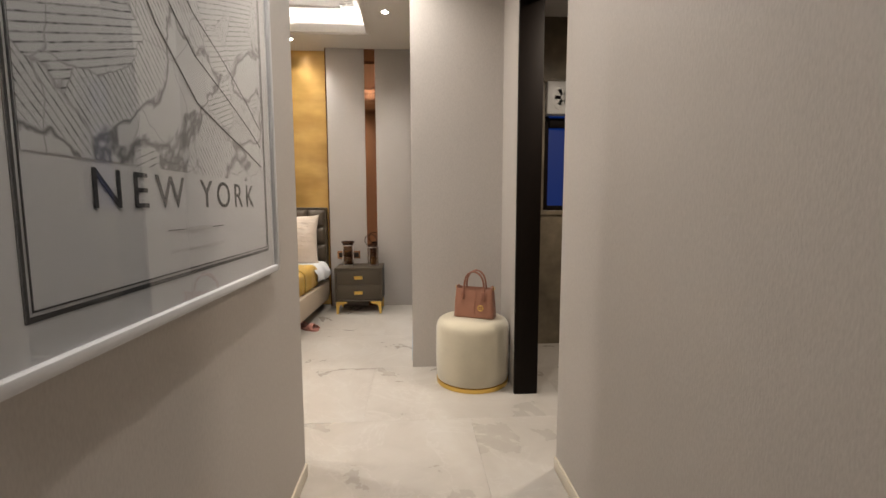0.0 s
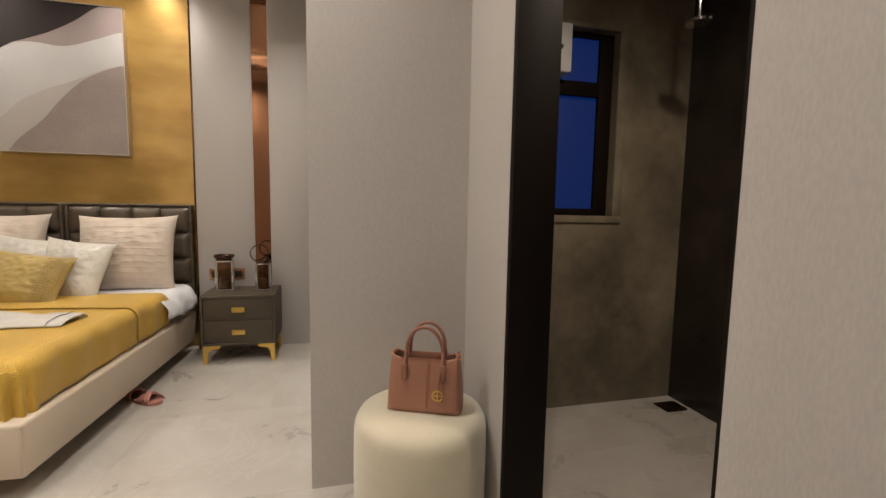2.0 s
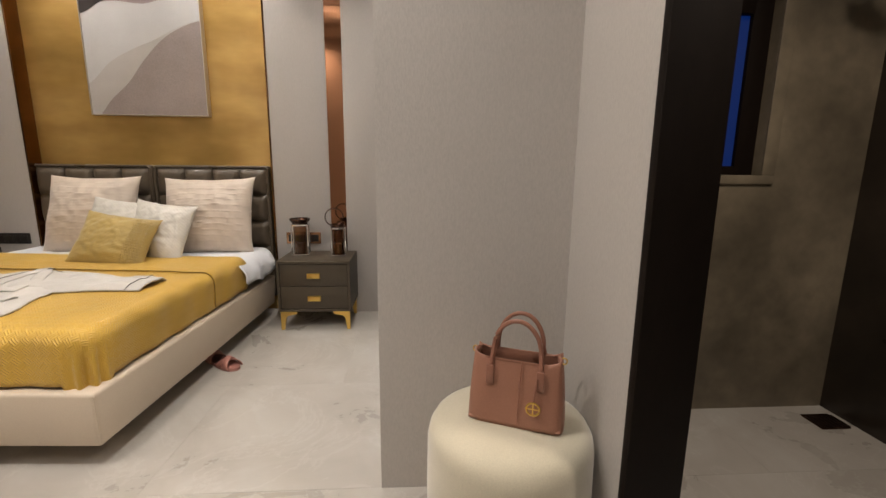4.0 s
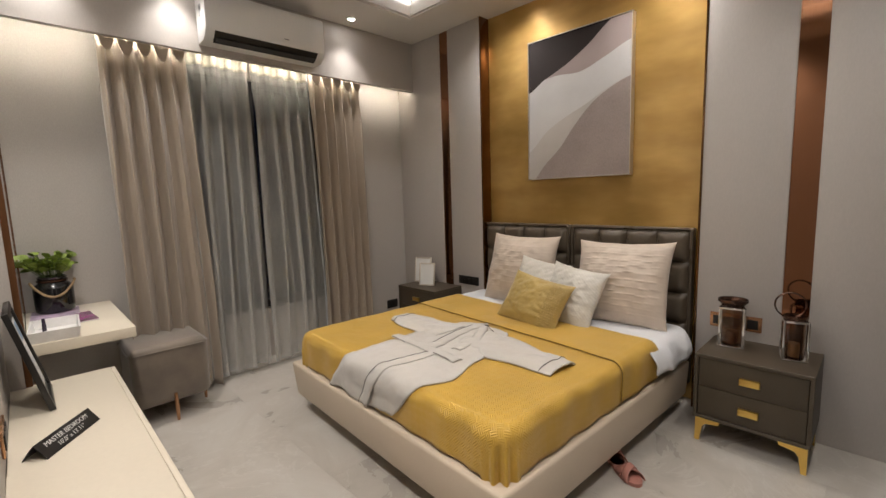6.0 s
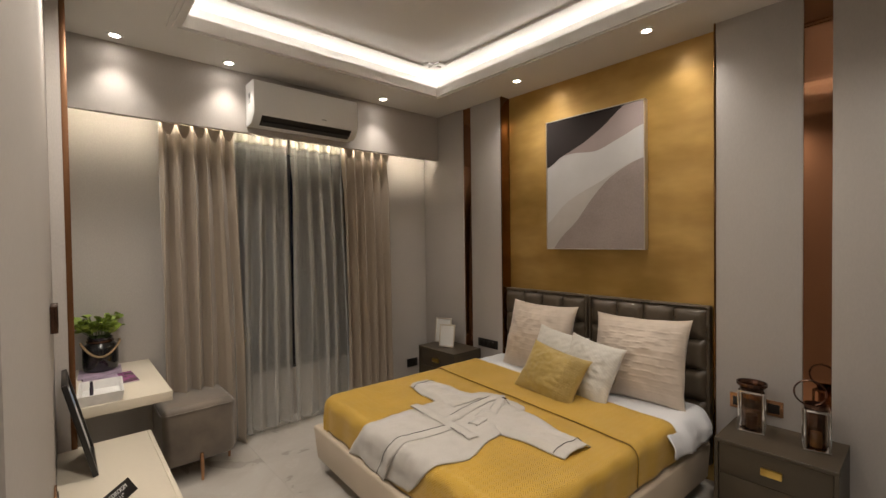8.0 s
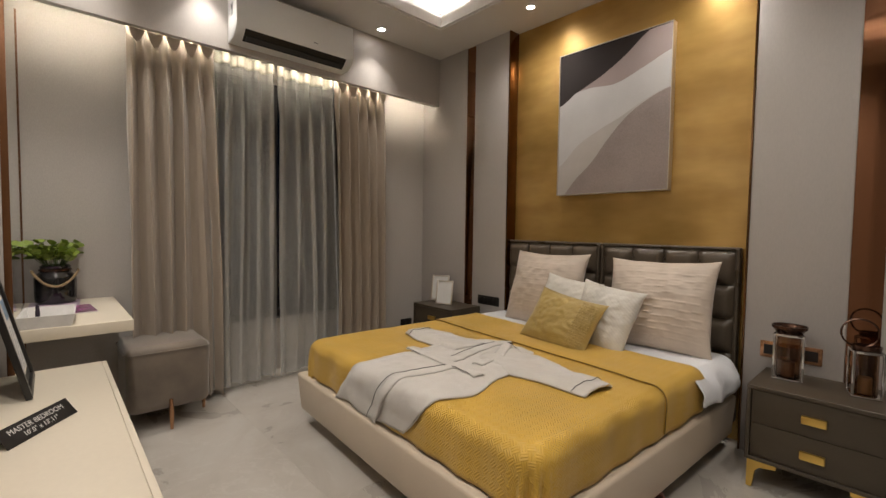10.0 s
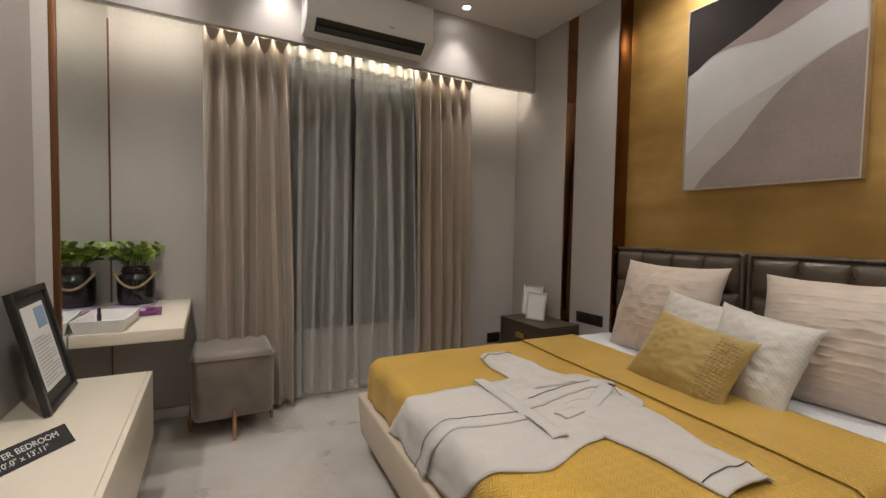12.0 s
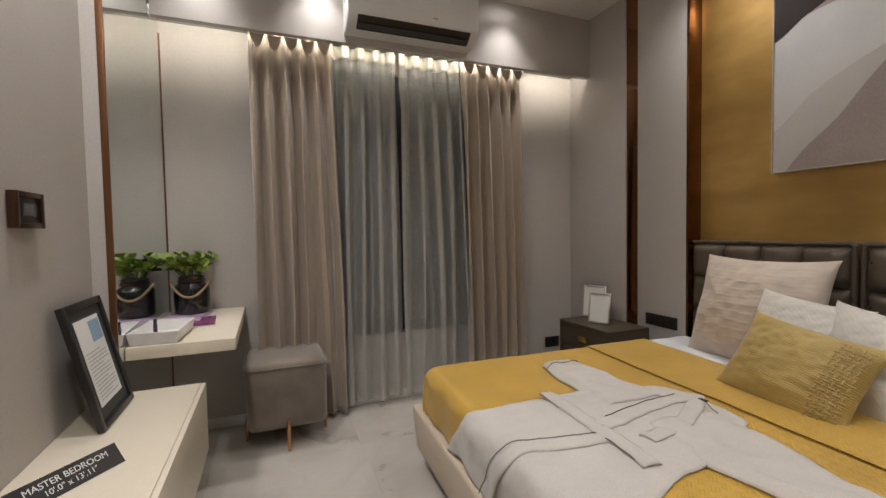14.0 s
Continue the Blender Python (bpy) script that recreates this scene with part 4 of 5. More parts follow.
def wave_layer(knots, above, depth, material, label, n=40):
    """A painted area above or below a smooth curve through knots (across, down)."""
    def curve(u):
        for i in range(len(knots) - 1):
            (a, p), (b, q) = knots[i], knots[i + 1]
            if u <= b + 1e-9:
                k = (u - a) / (b - a)
                m0 = (q - knots[max(0, i - 1)][1]) / 2
                m1 = (knots[min(len(knots) - 1, i + 2)][1] - p) / 2
                return p * (1 + 2 * k) * (1 - k) ** 2 + q * k * k * (3 - 2 * k) + m0 * k * (1 - k) ** 2 - m1 * k * k * (1 - k)
        return knots[-1][1]

    def place(u, v):
        c = min(1.0, max(0.0, curve(u)))
        w = c * v if above else c + (1 - c) * v
        return Vector((0.007 + u * (PW - 0.014), 0.006 - depth, (PH - 0.007) - w * (PH - 0.014)))
    part("painted_wave", sheet_grid(n, 6, place), material, painting, label)


wave_layer([(0, 0.80), (0.2, 0.66), (0.4, 0.575), (0.6, 0.51), (0.8, 0.43), (1, 0.38)], False, 0.0006, paint("paint_pale_taupe", (0.49, 0.455, 0.43), 0.6, 0, (3, 0.12), (200, 0.08), 0.2), "pale taupe wave")
wave_layer([(0, 1.06), (0.17, 0.91), (0.34, 0.79), (0.5, 0.635), (0.66, 0.51), (0.83, 0.43), (1, 0.385)], False, 0.0012, paint("paint_mauve", (0.33, 0.27, 0.25), 0.6, 0, (3, 0.12), (130, 0.16), 0.2), "mauve grey hill")
wave_layer([(0, 0.30), (0.30, 0.275), (0.55, 0.285), (0.8, 0.22), (1, 0.16)], True, 0.0012, paint("paint_dusty_mauve", (0.34, 0.275, 0.265), 0.8, 0, (3, 0.10), (200, 0.08), 0.2), "dusty mauve band")
wave_layer([(0, 0.36), (0.16, 0.29), (0.42, 0.21), (0.62, 0.12), (0.84, 0.0), (1, 0.0)], True, 0.0018, paint("paint_dark_brown", (0.022, 0.014, 0.013), 0.85, 0, (3, 0.25), (200, 0.1), 0.2), "dark brown sweep")

# ---- air conditioner ----
ac = thing("air_conditioner", pose(XF, 3.60, 2.535), "white wall-mounted split air conditioner above the curtains", "air conditioner")
ACL = 0.885


def extrude_profile(pts, length, axis_y=True):
    bm = bmesh.new()
    n = len(pts)
    for y in (0.0, length):
        for x, z in pts:
            bm.verts.new((x, y, z))
    bm.verts.ensure_lookup_table()
    for i in range(n):
        bm.faces.new([bm.verts[k] for k in (i, (i + 1) % n, n + (i + 1) % n, n + i)])
    bm.faces.new(bm.verts[:n])
    bm.faces.new(bm.verts[n:])
    return bm


shell = extrude_profile([(0.0, 0.0), (0.11, 0.0), (0.15, 0.028), (0.185, 0.062), (0.192, 0.085), (0.192, 0.30), (0.185, 0.318), (0.17, 0.325), (0.0, 0.325)], ACL)
bmesh.ops.bevel(shell, geom=[e for e in shell.edges if abs(e.verts[0].co.y - e.verts[1].co.y) < 1e-6], offset=0.006, segments=2, profile=0.5, affect="EDGES")
part("casing", shell, PLASTIC, ac)
part("air_outlet", extrude_profile([(0.112, -0.002), (0.150, 0.024), (0.187, 0.058), (0.180, 0.064), (0.11, 0.006)], ACL - 0.12), BLACK, ac, "dark air outlet slot", at=(0, 0.06, 0))
part("louvre", extrude_profile([(0.128, 0.002), (0.158, 0.022), (0.155, 0.028), (0.125, 0.007)], ACL - 0.15), paint("dark_grey_louvre", (0.035, 0.035, 0.037), 0.4), ac, "dark grey louvre blade", at=(0.004, 0.075, -0.004))
part("badge", boxes((0.1915, 0.193, ACL * 0.62, ACL * 0.62 + 0.035, 0.105, 0.112)), paint("grey_badge", (0.25, 0.25, 0.26), 0.4), ac, "small grey badge")
part("sticker", boxes((0.07, 0.12, -0.0012, -0.0004, 0.16, 0.24)), paint("sticker_grey", (0.35, 0.36, 0.36), 0.5), ac, "rating sticker")
part("sticker", boxes((0.085, 0.108, -0.0020, -0.0013, 0.20, 0.225)), BLACK, ac, "dark mark on the sticker")

# ---- curtains ----


HEADING = paint("cream_heading", (0.45, 0.42, 0.35), 0.7)
SIDEHEM = paint("pale_grey_hem", (0.42, 0.44, 0.46), 0.7, 0, (12, 0.2), (200, 0.15), 0.3)


def curtain(name, y0, y1, yb0, yb1, folds, xc, amp, z0, z1, material, label, group, seed, lap, nu=210):
    root = thing(name, pose(0, 0, 0), label, "curtain", group)

    def place(u, v, out=0.0):
        z = z1 + (z0 - z1) * v
        yt, yb = y0 + (y1 - y0) * u, yb0 + (yb1 - yb0) * u
        k = min(1.0, v * 1.4)
        y = yt + (yb - yt) * k
        grow = min(1.0, max(0.0, (v - 0.02) * 7))
        flat = 0.12 if material is DRAPE else 0.6
        a = amp * (flat + (1 - flat) * grow) * (1 + 0.35 * noise.noise((u * folds, seed, v * 1.2)))
        ph = 2 * math.pi * folds * u + 3.4 * noise.noise((u * 3, seed + 4, v * 0.9)) * (0.35 + 0.65 * v) * grow
        sn = math.sin(ph)
        x = xc + out + a * math.copysign(abs(sn) ** (0.75 if v > 0.06 else 0.5), sn)
        x += 0.010 * noise.noise((u * 9, v * 5, seed)) * v + 0.004 * noise.noise((u * 26, v * 22, seed))
        y += lap * a * math.sin(2 * ph) * grow
        edge = min(u, 1 - u)
        if v > 0.97:
            z += 0.010 * math.sin(ph * 0.5 + seed)
        return Vector((x, y, z))
    if material is SHEER:
        thick(part("heading", sheet_grid(nu, 4, lambda u, v: place(u, v * 0.036, 0.003)), HEADING, root, "stiff cream heading", 80), 0.0015, 0)
        part("hem", sheet_grid(nu, 4, lambda u, v: place(u, 0.955 + v * 0.045, 0.0025)), SHEER, root, "double bottom hem", 80)
        side = (lambda u, v: place(u * 0.05, v, 0.004)) if seed == 2.0 else (lambda u, v: place(0.95 + u * 0.05, v, 0.004))
        part("side_hem", sheet_grid(8, 60, side), SIDEHEM, root, "dense pale side hem", 80)
    cloth = part("curtain_cloth", sheet_grid(nu, 50, place), material, root, sharp=80)
    if material is not SHEER:
        thick(cloth, 0.003, 0)
    return root


drapes = []
for name, a in (("drape", (3.03, 3.53, 3.02, 3.58, 5.5, XB + 0.145, 0.052, 0.03, 2.533, DRAPE, "beige satin pinch-pleat curtain drawn to the side", "curtains at the window", 1.0, 0.25)),
                ("drape", (4.47, 4.985, 4.50, 5.02, 5.5, XB + 0.145, 0.052, 0.03, 2.533, DRAPE, "beige satin pinch-pleat curtain drawn to the side", "curtains at the window", 6.0, 0.25)),
                ("sheer_curtain", (3.50, 3.985, 3.46, 3.99, 4.5, XB + 0.076, 0.046, 0.05, 2.533, SHEER, "sheer grey voile curtain with soft folds", "sheer curtains at the window", 2.0, 0.62)),
                ("sheer_curtain", (4.01, 4.50, 4.02, 4.56, 4.5, XB + 0.076, 0.046, 0.05, 2.533, SHEER, "sheer grey voile curtain with soft folds", "sheer curtains at the window", 3.0, 0.62))):
    drapes.append(curtain(name, *a))


def scallop(w, drop):
    """A slack swag of cloth between two pleats of a heading."""
    def place(u, v):
        s = math.sin(math.pi * u)
        return Vector((0.006 * s + 0.014 * v * s, w * (u - 0.5), -0.012 - drop * s * (0.25 + 0.75 * v) + 0.01 * (1 - v)))
    return sheet_grid(14, 6, place)


for d, (y0, y1) in zip(drapes[:2], ((3.03, 3.53), (4.47, 4.985))):
    w = (y1 - y0) / 5
    for i in range(5):
        thick(part("swag", scallop(w * 1.0, 0.125 if i % 2 else 0.105), DRAPE, d, sharp=80, at=(XB + 0.194, y0 + w * (i + 0.5), 2.518)), 0.004)
for y0, y1, xx in ((2.62, 5.57, XB + 0.150), (3.2, 4.9, XB + 0.085)):
    tagged(part("curtain_track", boxes((xx - 0.012, xx + 0.012, y0, y1, 2.538, 2.558), bevel=0.003), PLASTIC), "white metal curtain track behind the pelmet", "curtain track", "curtain tracks")
structure("trim", boxes((XB, XF - 0.02, YTV + 0.08, YH - 0.001, 2.559, 2.573)), CEILING, "white board closing the curtain recess", "board")

# ---- dressing corner ----
MX = -2.89
mirror = thing("wall_mirror", pose(0, 0, 0), "tall wall mirror panel with copper brown edge beside the window", "mirror")
part("mirror_backing", boxes((XB + 0.001, MX - 0.011, YTV + 0.001, 2.5248, 0.0, CEIL - 0.001), (MX - 0.0109, MX - 0.001, YTV + 0.001, 2.5075, 0.0, CEIL - 0.001)), WALLPAPER, mirror, "wallpapered backing board")
part("mirror_glass", boxes((XB + 0.001, MX - 0.011, 2.525, 2.529, 0.0, CEIL - 0.001)), MIRROR, mirror, "silvered mirror glass")
part("mirror_edge", boxes((MX - 0.0108, MX, 2.508, 2.532, 0.0, CEIL - 0.001), bevel=0.001), BROWNEDGE, mirror, "copper brown edging")

part("mirror_seam", boxes((XB + 0.0012, XB + 0.007, 2.5292, 2.5335, 0.0, 2.485)), BROWNEDGE, mirror, "dark seam at the window wall")

desk = thing("dressing_table", pose(0, 0, 0), "floating ivory dressing table shelf fixed below the mirror", "dressing table")
part("tabletop", boxes((-3.905, -2.975, 2.531, 2.953, 0.727, 0.782), bevel=0.003), IVORY, desk)

LEDGE_END = -1.44
ledge = thing("wall_ledge", pose(0, 0, 0), "floating ivory low console ledge along the dressing wall", "console")
part("console_box", boxes((-2.912, LEDGE_END, YTV + 0.001, 2.8175, 0.315, 0.614), bevel=0.003), IVORY, ledge)
part("front_panel", boxes((-2.911, LEDGE_END - 0.001, 2.818, 2.836, 0.316, 0.613), bevel=0.002), IVORY, ledge, "plain ivory front")

# vase with plant
VASE = paint("black_glazed_jar", (0.010, 0.010, 0.011), 0.12, 0, (4, 0.1), (60, 0.1), 0.02, coat=0.6)
ROPE = paint("jute_rope", (0.34, 0.23, 0.12), 0.85, 0, (20, 0.2), (300, 0.3), 0.6)
LEAF = paint("fresh_green_leaf", (0.34, 0.46, 0.07), 0.42, 0, (12, 0.35), (90, 0.2), 0.2, spread=0.35)
STEM = paint("green_stem", (0.07, 0.11, 0.025), 0.6)
plant = thing("potted_plant", pose(-3.765, 2.672, 0.791) @ Matrix.Scale(1.16, 4), "green leafy plant in a black glazed jar with a rope handle", "plant")
part("jar", lathe([(0.070, 0.0), (0.080, 0.008), (0.083, 0.05), (0.083, 0.125), (0.078, 0.142), (0.060, 0.158), (0.056, 0.168), (0.060, 0.178), (0.062, 0.188), (0.055, 0.190), (0.052, 0.175), (0.04, 0.165)], 40), VASE, plant, "black glazed jar")
part("rope_handle", tube([(0.088 * math.cos(a) * 0.72 + 0.03, 0.088 * math.sin(a), 0.165 - 0.075 * math.cos(a) ** 2 * (1 if math.cos(a) > 0 else 0)) for a in [-1.75 + i * 3.5 / 30 for i in range(31)]], 0.006, 8), ROPE, plant, "jute rope handle")
part("neck_band", lathe([(0.058, 0.160), (0.064, 0.163), (0.064, 0.172), (0.058, 0.175)], 32), BRONZE, plant)


def leaf_mesh():
    bm = bmesh.new()
    rim = [(0, 0, 0), (0.012, 0.008, 0.002), (0.018, 0.019, 0.003), (0.013, 0.030, 0.0), (0, 0.036, -0.004), (-0.013, 0.030, 0.0), (-0.018, 0.019, 0.003), (-0.012, 0.008, 0.002)]
    vs = [bm.verts.new(p) for p in rim]
    mid = bm.verts.new((0, 0.018, -0.002))
    for i in range(8):
        bm.faces.new((vs[i], vs[(i + 1) % 8], mid))
    me = bpy.data.meshes.new("leaf")
    bm.to_mesh(me)
    bm.free()
    for p in me.polygons:
        p.use_smooth = True
    me.materials.append(LEAF)
    return me


rng = random.Random(7)
leaf = leaf_mesh()
for i in range(40):
    a, tilt, ln = rng.uniform(0, 2 * math.pi), rng.uniform(0.05, 0.95), rng.uniform(0.075, 0.15)
    tip = Vector((math.cos(a) * math.sin(tilt), math.sin(a) * math.sin(tilt), 0)) * ln * 0.95
    base_p = Vector((0.03 * math.cos(a), 0.03 * math.sin(a), 0.17))
    pts = [base_p + tip * (k / 5) ** 1.2 + Vector((0, 0, ln * math.cos(tilt * 0.8) * k / 5)) for k in range(6)]
    part("stem", tube(pts, 0.0016, 5), STEM, plant)
    for k in range(6):
        ob = new("leaf", leaf)
        ob.parent = plant
        s = rng.uniform(0.75, 1.15)
        ob.matrix_local = Matrix.Translation(pts[min(5, 3 + k // 2)]) @ pose(0, 0, 0, rng.uniform(5, 75), rng.uniform(-40, 40), math.degrees(a) - 90 + rng.uniform(-110, 110)) @ Matrix.Scale(s, 4)

# tray, magazines and small things
MAG = paint("purple_cover", (0.22, 0.06, 0.16), 0.25, 0, (14, 0.8), (40, 0.3), 0.0)
MAGW = paint("printed_white_cover", (0.42, 0.32, 0.42), 0.3, 0, (16, 0.5), (50, 0.2), 0.0)
mag1 = thing("magazine", pose(-3.44, 2.70, 0.7825, 0, 0, 4), "glossy magazine with a purple floral cover on the dressing table", "magazine", "magazines on the dressing table")
part("pages", boxes((-0.14, 0.13, -0.125, 0.125, 0, 0.007)), PAPER, mag1)
part("cover", boxes((-0.141, 0.131, -0.126, 0.126, 0.007, 0.0082)), MAG, mag1, "purple floral cover")
part("cover_image", boxes((-0.135, -0.02, -0.12, 0.05, 0.0083, 0.0088)), MAGW, mag1, "pale printed image")
mag2 = thing("magazine", pose(-3.70, 2.665, 0.7825, 0, 0, -3), "white magazine with a printed cover under the jar", "magazine", "magazines on the dressing table")
part("pages", boxes((-0.135, 0.135, -0.11, 0.11, 0, 0.007)), PAPER, mag2)
part("cover", boxes((-0.136, 0.136, -0.111, 0.111, 0.007, 0.0082)), MAGW, mag2, "white printed cover")
tray = thing("tray", pose(-3.145, 2.64, 0.7825, 0, 0, -3), "white rectangular marble tray on the dressing table", "tray")
WHITESTONE = paint("white_marble_tray", (0.72, 0.70, 0.68), 0.3, 0, (12, 0.08), (70, 0.05), 0.03)
part("tray_bottom", boxes((-0.15, 0.15, -0.085, 0.085, 0, 0.006)), WHITESTONE, tray)
rim_bm = boxes((-0.152, 0.152, -0.090, -0.083, 0.0065, 0.055), (-0.152, 0.152, 0.083, 0.090, 0.0065, 0.055), (-0.152, -0.145, -0.083, 0.083, 0.0065, 0.055), (0.145, 0.152, -0.083, 0.083, 0.0065, 0.055))
for v in rim_bm.verts:
    if v.co.z > 0.03:
        v.co.x *= 1.07
        v.co.y *= 1.10
part("tray_wall", rim_bm, WHITESTONE, tray)
lip = tagged(part("lipstick", lathe([(0.009, 0), (0.009, 0.045), (0.0075, 0.047), (0.0075, 0.072), (0.004, 0.076)], 16), paint("dark_lipstick", (0.03, 0.02, 0.035), 0.25)), "dark purple lipstick tube standing in the tray", "lipstick")
lip.location = (-3.18, 2.60, 0.7895)

# stool
stool = thing("stool", pose(-3.635, 3.184, 0), "cube-shaped taupe velvet stool with copper legs", "stool")
seat = boxes((-0.218, 0.218, -0.222, 0.222, 0.118, 0.525), bevel=0.045, segments=5)
for v in seat.verts:
    k = 1 + 0.035 * math.sin(math.pi * (v.co.z - 0.145) / 0.38)
    v.co.x *= k
    v.co.y *= k
part("seat", seat, VELVET, stool)
part("welt", tube([(x, y, 0.487) for x, y in [(0.227 * sx * (1 if abs(sx) == 1 else 1), 0.231 * sy) for sx, sy in ((1, -0.85), (1, 0.85), (0.85, 1), (-0.85, 1), (-1, 0.85), (-1, -0.85), (-0.85, -1), (0.85, -1))]], 0.003, 6, True), VELVET, stool)
for a in range(4):
    part("leg", tube([(0.222, 0, 0.185), (0.230, 0, 0.10), (0.232, 0, 0.0)], [0.010, 0.013, 0.009], 12), COPPERSATIN, stool, "tapered copper leg", at=pose(0, 0, 0, 0, 0, 90 * a))

# framed certificate leaning on the wall
DOCBLUE = paint("printed_blue", (0.25, 0.36, 0.50), 0.6)
DOCGREY = paint("printed_grey", (0.42, 0.43, 0.44), 0.6)
cert = thing("document_frame", pose(-2.66, 2.575, 0.6145, 0, 0, 180), "black framed document leaning against the wall on the ledge", "framed document")
lean = pose(0, 0, 0, -13)
CW, CH, CB = 0.335, 0.425, 0.024
part("frame_border", boxes((-CW / 2, -CW / 2 + CB, -0.02, 0, 0, CH), (CW / 2 - CB, CW / 2, -0.02, 0, 0, CH), (-CW / 2 + CB, CW / 2 - CB, -0.02, 0, 0, CB), (-CW / 2 + CB, CW / 2 - CB, -0.02, 0, CH - CB, CH), bevel=0.002), BLACK, cert, "black wooden frame", at=lean)
part("mount", boxes((-CW / 2 + CB, CW / 2 - CB, -0.010, -0.004, CB, CH - CB)), paint("dark_grey_mount", (0.035, 0.038, 0.036), 0.6), cert, "dark grey mount", at=lean)
part("sheet", boxes((-0.105, 0.105, -0.0115, -0.0104, 0.065, CH - 0.06)), PAPER, cert, "white printed sheet", at=lean)
part("printed_block", boxes((0.0, 0.095, -0.0125, -0.0118, CH - 0.15, CH - 0.075)), DOCBLUE, cert, "pale blue printed block", at=lean)
for i in range(14):
    part("text_line", boxes((-0.09, 0.085 if i % 4 else 0.03, -0.0124, -0.0118, CH - 0.18 - i * 0.0125, CH - 0.176 - i * 0.0125)), DOCGREY, cert, at=lean)


def lettering(text, size, m, material, parent, label="", spacing=1.0):
    data = bpy.data.curves.new("lettering", "FONT")
    data.body, data.size, data.align_x, data.align_y, data.extrude, data.space_character = text, size, "CENTER", "CENTER", 0.0004, spacing
    tmp = new("lettering_curve", data)
    bpy.context.view_layer.update()
    me = bpy.data.meshes.new_from_object(tmp.evaluated_get(bpy.context.evaluated_depsgraph_get()))
    bpy.data.objects.remove(tmp)
    me.materials.clear()
    me.materials.append(material)
    ob = new("lettering", me)
    ob.parent = parent
    ob.matrix_local = m
    if label:
        ob["label"] = label
    return ob


# tent sign on the ledge
WHITEINK = paint("white_ink", (0.72, 0.71, 0.69), 0.6)
sign = thing("table_sign", pose(-2.175, 2.606, 0.6145, 0, 0, 143), "black tent sign with white lettering on the ledge", "sign")
part("sign_front", boxes((-0.13, 0.13, -0.001, 0.001, 0, 0.062)), BLACK, sign, at=pose(0, -0.03, 0, -38))
part("sign_back", boxes((-0.13, 0.13, -0.001, 0.001, 0, 0.062)), BLACK, sign, at=pose(0, 0.0461, 0, 38))
face = pose(0, -0.03, 0, -38)
lettering("MASTER BEDROOM", 0.023, face @ pose(0, -0.0018, 0.042, 90), WHITEINK, sign, "white lettering")
lettering("10'.0\" x 13'.11\"", 0.021, face @ pose(0, -0.0018, 0.019, 90), WHITEINK, sign, "white lettering")

# ---- wardrobe ----
EDGEGREY = paint("dark_grey_anodised_edge", (0.11, 0.10, 0.095), 0.35, 0.6)
robe_cup = thing("wardrobe", pose(0, 0, 0), "built-in wardrobe with grey glass sliding doors beside the bed", "wardrobe")
part("carcass", boxes((0.035, 0.615, YC + 0.125, 5.585, 0.0, CEIL - 0.001)), PANEL, robe_cup)
part("filler", boxes((-0.034, 0.034, 5.50, 5.586, 0.101, CEIL - 0.001), bevel=0.002), PANEL, robe_cup, "greige filler strip")
part("plinth", boxes((-0.042, 0.034, YC + 0.125, 5.586, 0.0, 0.10), bevel=0.003), paint("pale_blue_plinth", (0.48, 0.56, 0.66), 0.25), robe_cup, "pale glossy plinth")
for x, y0, y1 in ((0.012, 4.42, 5.498), (-0.018, 3.71, 4.60)):
    dd = part("sliding_door", boxes((x, x + 0.018, y0, y1, 0.102, CEIL - 0.002)), GREYGLASS, robe_cup, "grey glass sliding door")
    for a, b in ((y0, y0 + 0.014), (y1 - 0.014, y1)):
        part("edge_profile", boxes((x - 0.004, x - 0.0005, a, b, 0.102, CEIL - 0.002)), EDGEGREY, dd, "thin dark grey edge profile")

# ---- corridor things ----
pouf = thing("pouf", pose(0.372, 3.325, 0), "round cream velvet pouf with a thin gold base ring", "pouf")
part("cushion_body", lathe([(0.225, 0.028), (0.240, 0.034), (0.246, 0.06), (0.248, 0.22), (0.246, 0.375), (0.241, 0.402), (0.229, 0.424), (0.205, 0.438), (0.17, 0.445), (0.10, 0.450), (0.002, 0.451)], 56), POUFCLOTH, pouf)
part("base_ring", lathe([(0.23, 0.0), (0.244, 0.002), (0.244, 0.028), (0.23, 0.030)], 56), BRASS, pouf, "thin gold base ring")

TAN = paint("tan_pebbled_leather", (0.36, 0.165, 0.105), 0.42, 0, (6, 0.08), (330, 0.16), 0.45)
TANDARK = paint("tan_handle_leather", (0.29, 0.125, 0.08), 0.4, 0, (6, 0.1), (200, 0.1), 0.2)
bag = thing("handbag", pose(0.385, 3.30, 0.452, 0, 0, -23), "tan leather handbag with a gold charm on the pouf", "handbag")
BW, BD, BH = 0.275, 0.125, 0.205


def bag_place(u, v):
    a = 2 * math.pi * u
    n = 0.42
    cx = math.copysign(abs(math.cos(a)) ** n, math.cos(a))
    sy = math.copysign(abs(math.sin(a)) ** n, math.sin(a))
    w = BW / 2 * (1 - 0.03 * v)
    d = BD / 2 * (1.0 - 0.42 * v ** 1.4)
    z = BH * v
    pinch = 0.022 * v * v * (1 if abs(cx) > 0.9 else 0) * (1 - abs(sy))
    if v > 0.97:
        z += 0.010 * math.cos(2 * a) - 0.006
    return Vector(((w - pinch) * cx, d * sy + 0.003 * noise.noise((u * 6, v * 3, 4)), z))


